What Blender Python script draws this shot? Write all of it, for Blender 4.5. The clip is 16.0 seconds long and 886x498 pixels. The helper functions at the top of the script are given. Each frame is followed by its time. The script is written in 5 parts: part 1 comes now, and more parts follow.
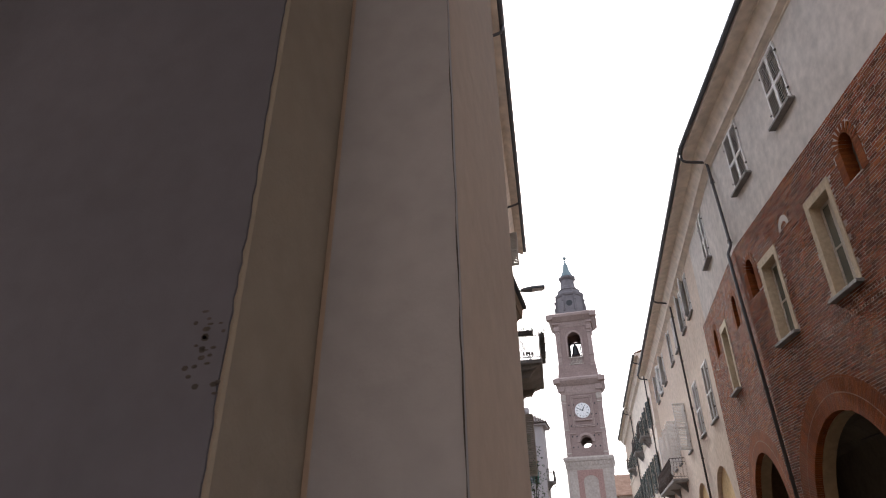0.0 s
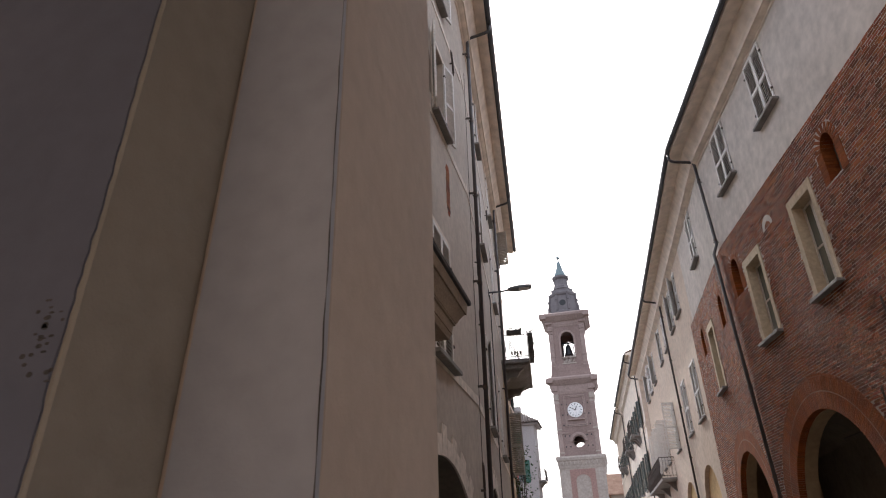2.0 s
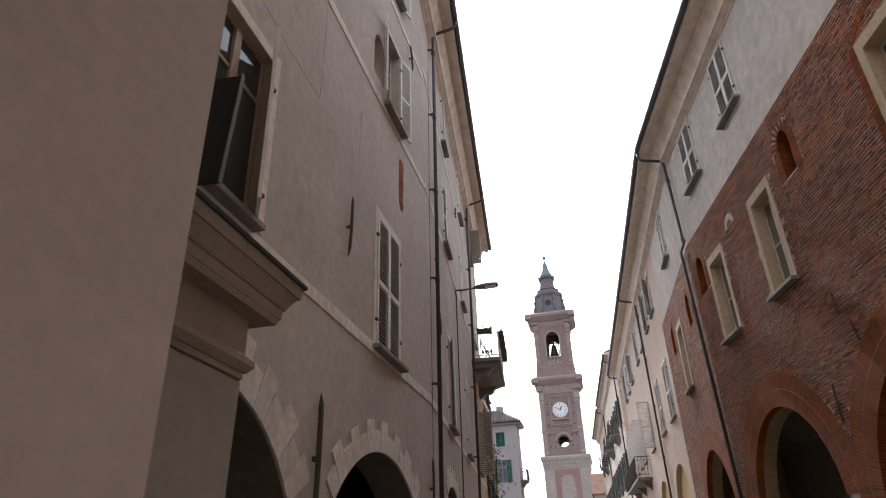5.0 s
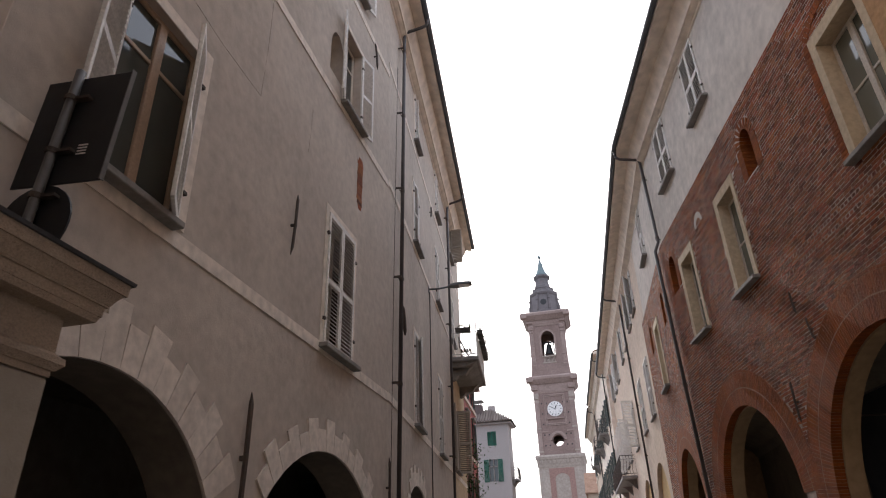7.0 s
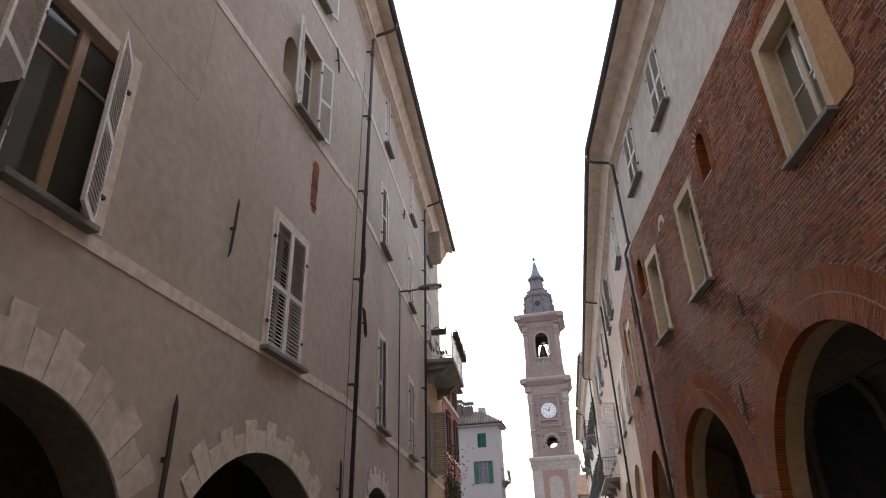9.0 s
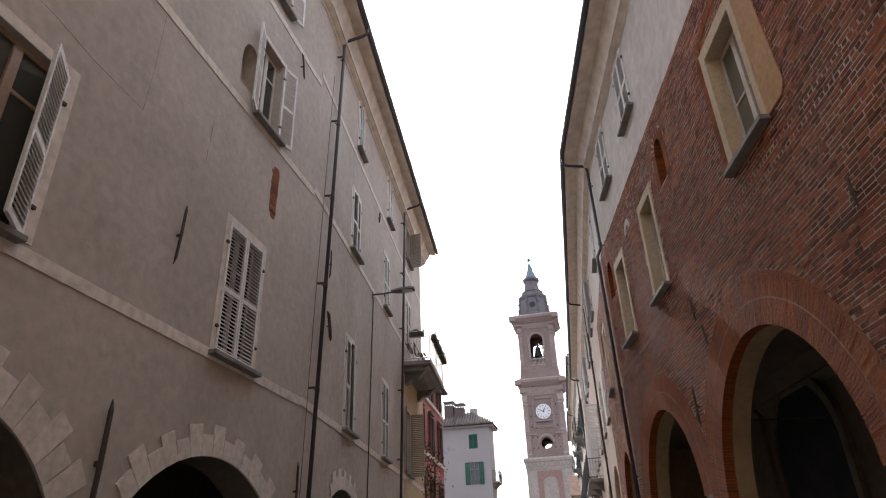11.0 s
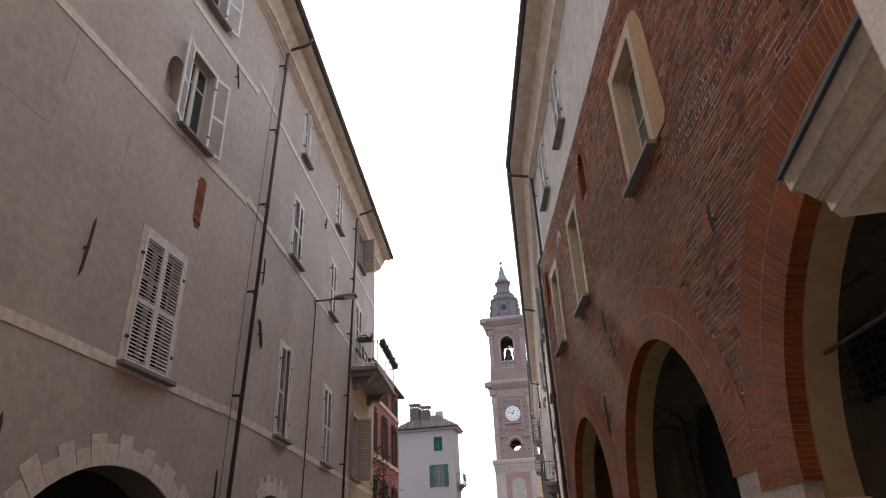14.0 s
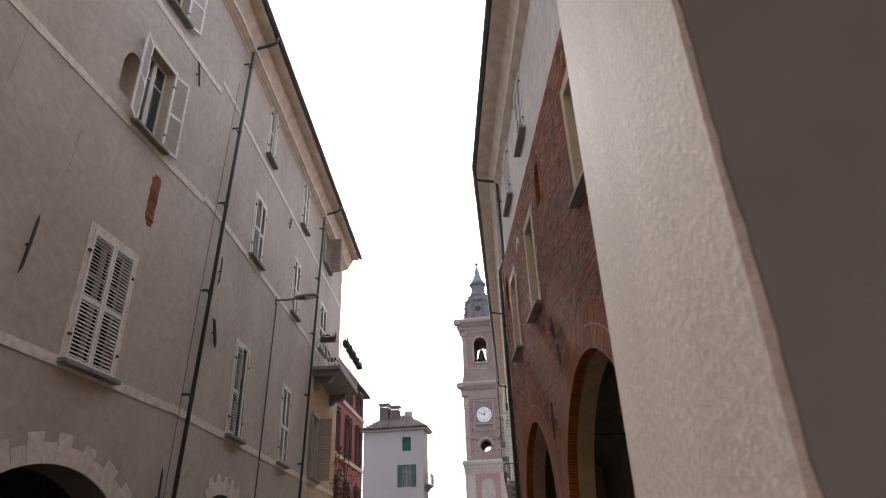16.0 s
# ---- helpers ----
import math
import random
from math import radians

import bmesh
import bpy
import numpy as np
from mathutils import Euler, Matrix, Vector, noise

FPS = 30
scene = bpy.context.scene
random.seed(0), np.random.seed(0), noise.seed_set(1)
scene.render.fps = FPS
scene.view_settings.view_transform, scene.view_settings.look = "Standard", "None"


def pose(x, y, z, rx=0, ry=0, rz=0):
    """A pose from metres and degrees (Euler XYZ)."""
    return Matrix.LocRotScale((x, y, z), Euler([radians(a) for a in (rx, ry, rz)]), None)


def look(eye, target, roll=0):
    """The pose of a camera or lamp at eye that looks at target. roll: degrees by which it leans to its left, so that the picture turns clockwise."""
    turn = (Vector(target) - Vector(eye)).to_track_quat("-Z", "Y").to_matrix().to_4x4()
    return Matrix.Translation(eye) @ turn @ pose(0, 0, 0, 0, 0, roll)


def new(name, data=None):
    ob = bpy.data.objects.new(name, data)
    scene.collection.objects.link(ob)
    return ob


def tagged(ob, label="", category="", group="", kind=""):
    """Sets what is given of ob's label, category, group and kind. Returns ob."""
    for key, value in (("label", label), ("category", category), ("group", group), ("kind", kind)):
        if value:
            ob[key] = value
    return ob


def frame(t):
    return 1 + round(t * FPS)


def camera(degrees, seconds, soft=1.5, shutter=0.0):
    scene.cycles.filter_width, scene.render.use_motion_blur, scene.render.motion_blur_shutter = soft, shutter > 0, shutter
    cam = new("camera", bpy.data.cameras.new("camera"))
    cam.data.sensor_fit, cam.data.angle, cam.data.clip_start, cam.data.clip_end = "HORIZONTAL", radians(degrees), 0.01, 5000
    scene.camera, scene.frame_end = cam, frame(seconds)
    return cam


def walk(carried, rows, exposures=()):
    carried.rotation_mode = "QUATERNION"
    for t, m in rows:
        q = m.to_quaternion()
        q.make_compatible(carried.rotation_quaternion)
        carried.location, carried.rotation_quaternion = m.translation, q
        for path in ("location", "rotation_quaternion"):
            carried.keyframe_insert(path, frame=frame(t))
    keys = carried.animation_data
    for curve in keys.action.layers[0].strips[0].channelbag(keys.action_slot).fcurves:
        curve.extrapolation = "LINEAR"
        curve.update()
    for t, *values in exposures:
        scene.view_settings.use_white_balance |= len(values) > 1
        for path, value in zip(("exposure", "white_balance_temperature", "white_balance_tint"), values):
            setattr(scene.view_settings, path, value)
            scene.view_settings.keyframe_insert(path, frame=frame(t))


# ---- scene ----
from mathutils import geometry

cam = camera(69.7, 16.0, soft=1.1, shutter=0.4)

PATH = [
    (0, (-2.322, -0.471, 1.969), (-2.766, 1.255, 2.877), -1.7),
    (0.5, (-2.28, -0.468, 1.964), (-2.722, 1.259, 2.871), -1.7),
    (1, (-2.23, -0.455, 1.963), (-2.667, 1.273, 2.871), -1.7),
    (1.5, (-2.173, -0.437, 1.958), (-2.606, 1.292, 2.866), -1.7),
    (2, (-2.111, -0.413, 1.948), (-2.539, 1.318, 2.854), -1.8),
    (2.5, (-2.057, -0.373, 1.939), (-2.477, 1.36, 2.845), -1.8),
    (3, (-1.982, -0.327, 1.928), (-2.389, 1.409, 2.834), -1.9),
    (3.5, (-1.896, -0.274, 1.93), (-2.296, 1.464, 2.835), -1.9),
    (4, (-1.788, -0.215, 1.928), (-2.186, 1.523, 2.833), -2.0),
    (6.5, (-1.015, 0.019, 1.899), (-1.408, 1.759, 2.803), -2.0),
    (7, (-0.839, 0.078, 1.897), (-1.231, 1.819, 2.8), -2.1),
    (7.5, (-0.651, 0.114, 1.887), (-1.042, 1.854, 2.791), -2.0),
    (8, (-0.437, 0.133, 1.884), (-0.825, 1.873, 2.791), -2.1),
    (8.5, (-0.253, 0.155, 1.881), (-0.639, 1.895, 2.787), -2.2),
    (9, (-0.056, 0.18, 1.855), (-0.442, 1.92, 2.762), -2.1),
    (11.5, (0.876, 0.198, 1.832), (0.497, 1.939, 2.742), -2.3),
    (12, (1.064, 0.195, 1.831), (0.691, 1.936, 2.741), -2.3),
    (12.5, (1.238, 0.181, 1.841), (0.872, 1.925, 2.75), -2.4),
    (13, (1.405, 0.16, 1.845), (1.056, 1.907, 2.753), -2.5),
    (13.5, (1.577, 0.126, 1.844), (1.248, 1.876, 2.753), -2.6),
    (14, (1.737, 0.09, 1.844), (1.426, 1.844, 2.754), -2.6),
    (14.5, (1.868, 0.06, 1.837), (1.569, 1.817, 2.745), -2.5),
    (15, (2.012, 0.038, 1.836), (1.733, 1.798, 2.743), -2.3),
    (15.5, (2.131, 0.018, 1.842), (1.868, 1.781, 2.749), -2.2),
    (16, (2.215, 0.019, 1.854), (1.971, 1.785, 2.761), -2.1),
]
walk(cam, [(t, look(eye, target, roll)) for t, eye, target, roll in PATH], exposures=[(0, 0.24, 6000, 10), (16, 0.24, 6000, 10)])

# ---- light ----
SUN_EL, SUN_AZ = 38.5, 12.2          # degrees above the horizon, and from +y towards -x
world = bpy.data.worlds.new("hazy_sky")
scene.world = world
world.use_nodes = True
wn, wl = world.node_tree.nodes, world.node_tree.links
sky = wn.new("ShaderNodeTexSky")
sky.sky_type, sky.sun_disc = "NISHITA", False
sky.sun_elevation, sky.sun_rotation = radians(SUN_EL), radians(-SUN_AZ)
sky.air_density, sky.dust_density, sky.ozone_density = 1.0, 6.0, 1.0
wn["Background"].inputs[1].default_value = 0.15
haze = wn.new("ShaderNodeMixRGB")
haze.inputs[0].default_value = 0.55
haze.inputs[2].default_value = (11.5, 11.5, 12.2, 1)
wl.new(sky.outputs[0], haze.inputs[1])
wl.new(haze.outputs[0], wn["Background"].inputs[0])
sun = new("sun", bpy.data.lights.new("sun", "SUN"))
sun.data.energy, sun.data.angle, sun.data.color = 2.6, radians(0.9), (1.0, 0.93, 0.84)
SUN_DIR = Vector((-math.sin(radians(SUN_AZ)) * math.cos(radians(SUN_EL)), math.cos(radians(SUN_AZ)) * math.cos(radians(SUN_EL)), math.sin(radians(SUN_EL))))
sun.matrix_world = look(SUN_DIR * 60, (0, 0, 0))


# ---- materials ----
def surface(name, a, b, rough=0.85, big=0.6, small=14.0, bump=0.25, metal=0.0, stain=0.0, stain_colour=(0.1, 0.09, 0.08), pieces=0.0, streak=1.0, grain=90.0, mottle=0.15):
    """Two base colours mixed by cloudy noise, finer mottling, optional stains, variation from piece to piece, and fine relief."""
    m = bpy.data.materials.new(name)
    m.use_nodes = True
    n, l = m.node_tree.nodes, m.node_tree.links
    bsdf = n["Principled BSDF"]
    geo = n.new("ShaderNodeNewGeometry")
    stretch = n.new("ShaderNodeVectorMath")
    stretch.operation = "MULTIPLY"
    stretch.inputs[1].default_value = (1, 1, streak)
    l.new(geo.outputs["Position"], stretch.inputs[0])
    n1 = n.new("ShaderNodeTexNoise")
    n1.inputs["Scale"].default_value, n1.inputs["Detail"].default_value, n1.inputs["Roughness"].default_value = big, 6, 0.62
    l.new(stretch.outputs[0], n1.inputs["Vector"])
    r1 = n.new("ShaderNodeMapRange")
    r1.inputs[1].default_value, r1.inputs[2].default_value = 0.34, 0.66
    l.new(n1.outputs["Fac"], r1.inputs[0])
    mix = n.new("ShaderNodeMixRGB")
    mix.inputs[1].default_value, mix.inputs[2].default_value = (*a, 1), (*b, 1)
    l.new(r1.outputs[0], mix.inputs[0])
    n2 = n.new("ShaderNodeTexNoise")
    n2.inputs["Scale"].default_value, n2.inputs["Detail"].default_value = small, 5
    l.new(geo.outputs["Position"], n2.inputs["Vector"])
    r2 = n.new("ShaderNodeMapRange")
    r2.inputs[1].default_value, r2.inputs[2].default_value, r2.inputs[3].default_value, r2.inputs[4].default_value = 0.3, 0.7, 1 - mottle, 1 + mottle
    l.new(n2.outputs["Fac"], r2.inputs[0])
    mul = n.new("ShaderNodeMixRGB")
    mul.blend_type = "MULTIPLY"
    mul.inputs[0].default_value = 1
    l.new(mix.outputs[0], mul.inputs[1])
    l.new(r2.outputs[0], mul.inputs[2])
    last = mul.outputs[0]
    if pieces:
        info = n.new("ShaderNodeObjectInfo")
        add = n.new("ShaderNodeMath")
        add.operation = "ADD"
        l.new(info.outputs["Random"], add.inputs[0])
        l.new(geo.outputs["Random Per Island"], add.inputs[1])
        fr = n.new("ShaderNodeMath")
        fr.operation = "FRACT"
        l.new(add.outputs[0], fr.inputs[0])
        hue = n.new("ShaderNodeHueSaturation")
        rr = n.new("ShaderNodeMapRange")
        rr.inputs[3].default_value, rr.inputs[4].default_value = 1 - pieces, 1 + pieces
        l.new(fr.outputs[0], rr.inputs[0])
        l.new(rr.outputs[0], hue.inputs["Value"])
        fr2 = n.new("ShaderNodeMath")
        fr2.operation = "PINGPONG"
        fr2.inputs[1].default_value = 0.13
        l.new(fr.outputs[0], fr2.inputs[0])
        rh = n.new("ShaderNodeMapRange")
        rh.inputs[2].default_value, rh.inputs[3].default_value, rh.inputs[4].default_value = 0.13, 0.5 - pieces * 0.018, 0.5 + pieces * 0.022
        l.new(fr2.outputs[0], rh.inputs[0])
        l.new(rh.outputs[0], hue.inputs["Hue"])
        l.new(last, hue.inputs["Color"])
        last = hue.outputs[0]
    if stain:
        n3 = n.new("ShaderNodeTexNoise")
        n3.inputs["Scale"].default_value, n3.inputs["Detail"].default_value, n3.inputs["Roughness"].default_value = big * 2.3, 8, 0.7
        l.new(stretch.outputs[0], n3.inputs["Vector"])
        r3 = n.new("ShaderNodeMapRange")
        r3.inputs[1].default_value, r3.inputs[2].default_value, r3.inputs[4].default_value = 0.56, 0.74, stain
        l.new(n3.outputs["Fac"], r3.inputs[0])
        sm = n.new("ShaderNodeMixRGB")
        sm.inputs[2].default_value = (*stain_colour, 1)
        l.new(r3.outputs[0], sm.inputs[0])
        l.new(last, sm.inputs[1])
        last = sm.outputs[0]
    l.new(last, bsdf.inputs["Base Color"])
    rg = n.new("ShaderNodeMapRange")
    rg.inputs[3].default_value, rg.inputs[4].default_value = max(0, rough - 0.1), min(1, rough + 0.1)
    l.new(n2.outputs["Fac"], rg.inputs[0])
    l.new(rg.outputs[0], bsdf.inputs["Roughness"])
    bsdf.inputs["Metallic"].default_value = metal
    if rough > 0.8:
        bsdf.inputs["Specular IOR Level"].default_value = 0.15
    if bump:
        n4 = n.new("ShaderNodeTexNoise")
        n4.inputs["Scale"].default_value, n4.inputs["Detail"].default_value, n4.inputs["Roughness"].default_value = grain, 6, 0.65
        l.new(geo.outputs["Position"], n4.inputs["Vector"])
        mixh = n.new("ShaderNodeMath")
        mixh.operation = "MULTIPLY_ADD"
        mixh.inputs[1].default_value = 2.5
        l.new(n2.outputs["Fac"], mixh.inputs[0])
        l.new(n4.outputs["Fac"], mixh.inputs[2])
        bp = n.new("ShaderNodeBump")
        bp.inputs["Strength"].default_value, bp.inputs["Distance"].default_value = bump, 0.012
        l.new(mixh.outputs[0], bp.inputs["Height"])
        l.new(bp.outputs[0], bsdf.inputs["Normal"])
    return m


def glazing(name, tint=(0.03, 0.035, 0.035)):
    m = bpy.data.materials.new(name)
    m.use_nodes = True
    b = m.node_tree.nodes["Principled BSDF"]
    b.inputs["Base Color"].default_value = (*tint, 1)
    b.inputs["Roughness"].default_value = 0.04
    b.inputs["Specular IOR Level"].default_value = 0.7
    return m


M_LEFT = surface("grey_beige_stucco", (0.44, 0.380, 0.322), (0.54, 0.470, 0.400), big=0.6, small=6.5, bump=0.3, stain=0.30, stain_colour=(0.29, 0.25, 0.215), streak=0.9, mottle=0.10)
M_BAND = surface("pale_painted_band", (0.75, 0.665, 0.58), (0.67, 0.59, 0.505), big=1.4, small=9, bump=0.25, stain=0.25, stain_colour=(0.38, 0.30, 0.22))
M_VOUS = surface("pale_rendered_voussoir", (0.72, 0.64, 0.56), (0.64, 0.565, 0.49), big=1.5, small=10, bump=0.25, pieces=0.07)
M_RTOP = surface("smooth_grey_render", (0.50, 0.45, 0.40), (0.60, 0.54, 0.48), big=0.5, small=4, bump=0.2, stain=0.2, stain_colour=(0.36, 0.32, 0.28), streak=0.6)
M_PEACH = surface("peach_render", (0.492, 0.3854, 0.2952), (0.5412, 0.4428, 0.3526), big=0.4, small=5, bump=0.2, stain=0.3, stain_colour=(0.42, 0.33, 0.27), streak=0.5)
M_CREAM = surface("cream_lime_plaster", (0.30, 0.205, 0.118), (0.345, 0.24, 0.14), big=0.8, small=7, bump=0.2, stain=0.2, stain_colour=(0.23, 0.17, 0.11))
# plaster coloured dark to stand for the shade deep inside the arcade
M_INNERSHADE = surface("shade_darkened_plaster", (0.12, 0.098, 0.074), (0.165, 0.135, 0.103), big=0.8, small=7, bump=0.2, stain=0.3, stain_colour=(0.045, 0.037, 0.03))
M_SOFFIT = surface("cream_eaves_plaster", (0.6804, 0.5886, 0.4914), (0.756, 0.6588, 0.5508), big=0.7, small=3, bump=0.15, stain=0.2, stain_colour=(0.45, 0.38, 0.3))
M_MORTAR = surface("old_lime_mortar", (0.34, 0.275, 0.235), (0.58, 0.51, 0.45), big=2.6, small=25, bump=0.5)
M_BRICK = surface("weathered_red_brick", (0.235, 0.070, 0.024), (0.165, 0.058, 0.034), big=1.0, small=26, bump=0.5, pieces=0.55, stain=0.35, stain_colour=(0.14, 0.12, 0.115))
M_ARCHBRICK = surface("orange_red_arch_brick", (0.25, 0.066, 0.0125), (0.165, 0.045, 0.0125), big=2.5, small=25, bump=0.4, pieces=0.22)
M_ARCHJOINT = surface("pale_arch_joint", (0.4, 0.26, 0.18), (0.25, 0.15, 0.1), big=3, small=30, bump=0.3)
M_STONE = surface("ochre_stone_surround", (0.532, 0.4275, 0.2945), (0.475, 0.38, 0.266), big=1.5, small=12, bump=0.25, stain=0.25, stain_colour=(0.36, 0.26, 0.16))
M_SILL = surface("grey_slate_sill", (0.17, 0.155, 0.14), (0.25, 0.23, 0.21), big=3, small=18, bump=0.3, rough=0.7)
M_SHUT = surface("off_white_shutter_paint", (0.74, 0.71, 0.67), (0.66, 0.63, 0.59), big=2.5, small=30, bump=0.12, rough=0.6, stain=0.2, stain_colour=(0.40, 0.36, 0.31))
M_SLAT = surface("grey_white_louvre_paint", (0.72, 0.69, 0.65), (0.64, 0.61, 0.57), big=3, small=30, bump=0.1, rough=0.6, pieces=0.06)
M_TAUPE = surface("taupe_shutter_paint", (0.38, 0.33, 0.27), (0.33, 0.285, 0.23), big=2.5, small=25, bump=0.1, rough=0.6, pieces=0.05)
M_BROWN = surface("light_brown_window_wood", (0.40, 0.28, 0.19), (0.34, 0.235, 0.16), big=3, small=40, bump=0.15, rough=0.5)
M_FRAME = surface("cream_window_frame", (0.55, 0.49, 0.40), (0.50, 0.44, 0.36), big=3, small=30, bump=0.1, rough=0.5)
M_GREEN = surface("dark_green_shutter_paint", (0.012, 0.105, 0.066), (0.010, 0.080, 0.052), big=3, small=25, bump=0.1, rough=0.5, pieces=0.08)
M_PIPE = surface("dark_brown_metal_pipe", (0.040, 0.034, 0.034), (0.060, 0.050, 0.048), big=3, small=30, bump=0.08, rough=0.45)
M_GUTTER = surface("blue_grey_sheet_gutter", (0.060, 0.064, 0.072), (0.085, 0.088, 0.096), big=2, small=20, bump=0.08, rough=0.45)
M_IRON = surface("rusty_black_iron", (0.045, 0.036, 0.030), (0.075, 0.052, 0.040), big=6, small=40, bump=0.3, rough=0.7)
M_LAMP = surface("grey_lamp_casting", (0.10, 0.10, 0.105), (0.13, 0.13, 0.135), big=5, small=40, bump=0.05, rough=0.45)
M_TILE = surface("brown_clay_roof_tile", (0.25, 0.15, 0.10), (0.34, 0.22, 0.15), big=1.2, small=18, bump=0.4, pieces=0.2)
M_TILEGREY = surface("grey_brown_roof_tile", (0.15, 0.12, 0.105), (0.20, 0.165, 0.145), big=1.2, small=18, bump=0.4, pieces=0.2)
# the dark of unlit rooms, put into a plaster colour
M_ROOMSHADE = surface("interior_shade_plaster", (0.10, 0.085, 0.07), (0.14, 0.12, 0.10), big=0.8, small=6, bump=0.1)
M_BOTTLE = surface("blackish_green_paint", (0.018, 0.030, 0.026), (0.024, 0.040, 0.034), big=3, small=25, bump=0.1, rough=0.5)
M_GLASS = glazing("dark_window_glass")
# green-grey tint lightened to carry part of the reflected sky
M_GLASS2 = glazing("sky_toned_green_grey_glass", (0.14, 0.14, 0.11))
M_GLASS3 = glazing("curtained_window_glass", (0.055, 0.058, 0.05))
M_STREET = surface("grey_street_paving", (0.115, 0.105, 0.095), (0.155, 0.142, 0.13), big=0.8, small=8, bump=0.3)
M_PIER = surface("tan_pier_plaster", (0.485, 0.392, 0.318), (0.53, 0.43, 0.35), big=2.2, small=16, bump=0.12, stain=0.3, stain_colour=(0.35, 0.265, 0.195), grain=120, mottle=0.055)
# darker copy of the tan pier plaster, with the portico's gloom in it
M_PIERGLOOM = surface("shaded_olive_tan_plaster", (0.3024, 0.2598, 0.2106), (0.336, 0.289, 0.2352), big=2.2, small=16, bump=0.22, stain=0.3, stain_colour=(0.22, 0.18, 0.14), grain=120, mottle=0.055)
# darker plaster colour that holds the shade on the pier's near side
M_QSHADE = surface("shaded_brown_grey_plaster", (0.20, 0.175, 0.158), (0.225, 0.197, 0.178), big=2.2, small=14, bump=0.12, stain=0.2, stain_colour=(0.17, 0.145, 0.13), grain=120, mottle=0.055)
M_PIERGREY = surface("grey_pier_plaster", (0.365, 0.358, 0.374), (0.392, 0.384, 0.398), big=2.2, small=18, bump=0.07, stain=0.1, stain_colour=(0.35, 0.30, 0.27), grain=120, mottle=0.055)
# pier plaster coloured as the portico's bluish shade leaves it
M_PIERSHADE = surface("shaded_blue_grey_pier_plaster", (0.1197, 0.1159, 0.133), (0.1358, 0.1311, 0.1492), big=2.2, small=20, bump=0.10, grain=140, mottle=0.055)
M_ROUGHPIER = surface("rough_pinkish_plaster", (0.53, 0.4367, 0.3763), (0.6042, 0.5035, 0.4399), big=3.5, small=90, bump=0.11, stain=0.5, stain_colour=(0.42, 0.335, 0.285), grain=160, streak=0.3)
M_IMPOST = surface("weathered_impost_stone", (0.37, 0.285, 0.21), (0.3, 0.235, 0.18), big=3.5, small=110, bump=0.35, stain=0.5, stain_colour=(0.14, 0.105, 0.085), streak=1.2)
M_PALESTONE = surface("pale_weathered_stone", (0.50, 0.42, 0.335), (0.40, 0.33, 0.265), big=3.5, small=40, bump=0.25, stain=0.45, stain_colour=(0.26, 0.205, 0.155))
M_LEAD = surface("dark_lead_flashing", (0.028, 0.028, 0.03), (0.05, 0.05, 0.053), big=4, small=25, bump=0.15, rough=0.5)


# ---- mesh helpers ----
def mesh_of(name, bm, material, smooth=False):
    me = bpy.data.meshes.new(name)
    bmesh.ops.recalc_face_normals(bm, faces=bm.faces)
    bm.to_mesh(me)
    bm.free()
    if smooth:
        for p in me.polygons:
            p.use_smooth = True
    for m in (material if isinstance(material, (list, tuple)) else [material]):
        me.materials.append(m)
    return me


def part(name, bm, material, parent=None, label="", smooth=False, m=None):
    ob = new(name, mesh_of(name, bm, material, smooth))
    if parent is not None:
        ob.parent = parent
    if m is not None:
        ob.matrix_basis = m
    if label:
        ob["label"] = label
    return ob


def shared(name, me, parent, m):
    ob = new(name, me)
    ob.parent = parent
    ob.matrix_basis = m
    return ob


def empty(name, m, label, category, group="", kind=""):
    ob = new(name)
    ob.matrix_basis = m
    return tagged(ob, label, category, group, kind)


def box(bm, x0, x1, y0, y1, z0, z1, bevel=0.0, m=None):
    vs = [bm.verts.new((x, y, z)) for x in (x0, x1) for y in (y0, y1) for z in (z0, z1)]
    fs = [bm.faces.new([vs[i] for i in q]) for q in ((0, 1, 3, 2), (4, 6, 7, 5), (0, 4, 5, 1), (2, 3, 7, 6), (0, 2, 6, 4), (1, 5, 7, 3))]
    if bevel:
        es = {e for f in fs for e in f.edges}
        got = bmesh.ops.bevel(bm, geom=list(es), offset=bevel, segments=1, affect="EDGES")
        vs = list({v for f in got["faces"] for v in f.verts} | {v for v in vs if v.is_valid})
    if m is not None:
        bmesh.ops.transform(bm, matrix=m, verts=vs)
    return vs


def boxes(*rows, bevel=0.0):
    bm = bmesh.new()
    for r in rows:
        box(bm, *r, bevel=bevel)
    return bm


def slab(outer, holes, y0, y1, back=True):
    """A plate in the x-z plane between y0 and y1, with openings that go right through."""
    bm = bmesh.new()
    loops = [outer, *holes]
    tris = geometry.tessellate_polygon([[Vector((x, z, 0)) for x, z in lp] for lp in loops])
    flat = [p for lp in loops for p in lp]
    f = [bm.verts.new((x, y0, z)) for x, z in flat]
    b = [bm.verts.new((x, y1, z)) for x, z in flat]
    for t in tris:
        try:
            bm.faces.new([f[i] for i in t])
            if back:
                bm.faces.new([b[i] for i in t])
        except ValueError:
            pass
    k = 0
    for lp in loops:
        n = len(lp)
        for i in range(n):
            j = (i + 1) % n
            bm.faces.new((f[k + i], f[k + j], b[k + j], b[k + i]))
        k += n
    return bm


def rect(x0, x1, z0, z1):
    x0, x1 = min(x0, x1), max(x0, x1)
    return [(x0, z0), (x1, z0), (x1, z1), (x0, z1)]


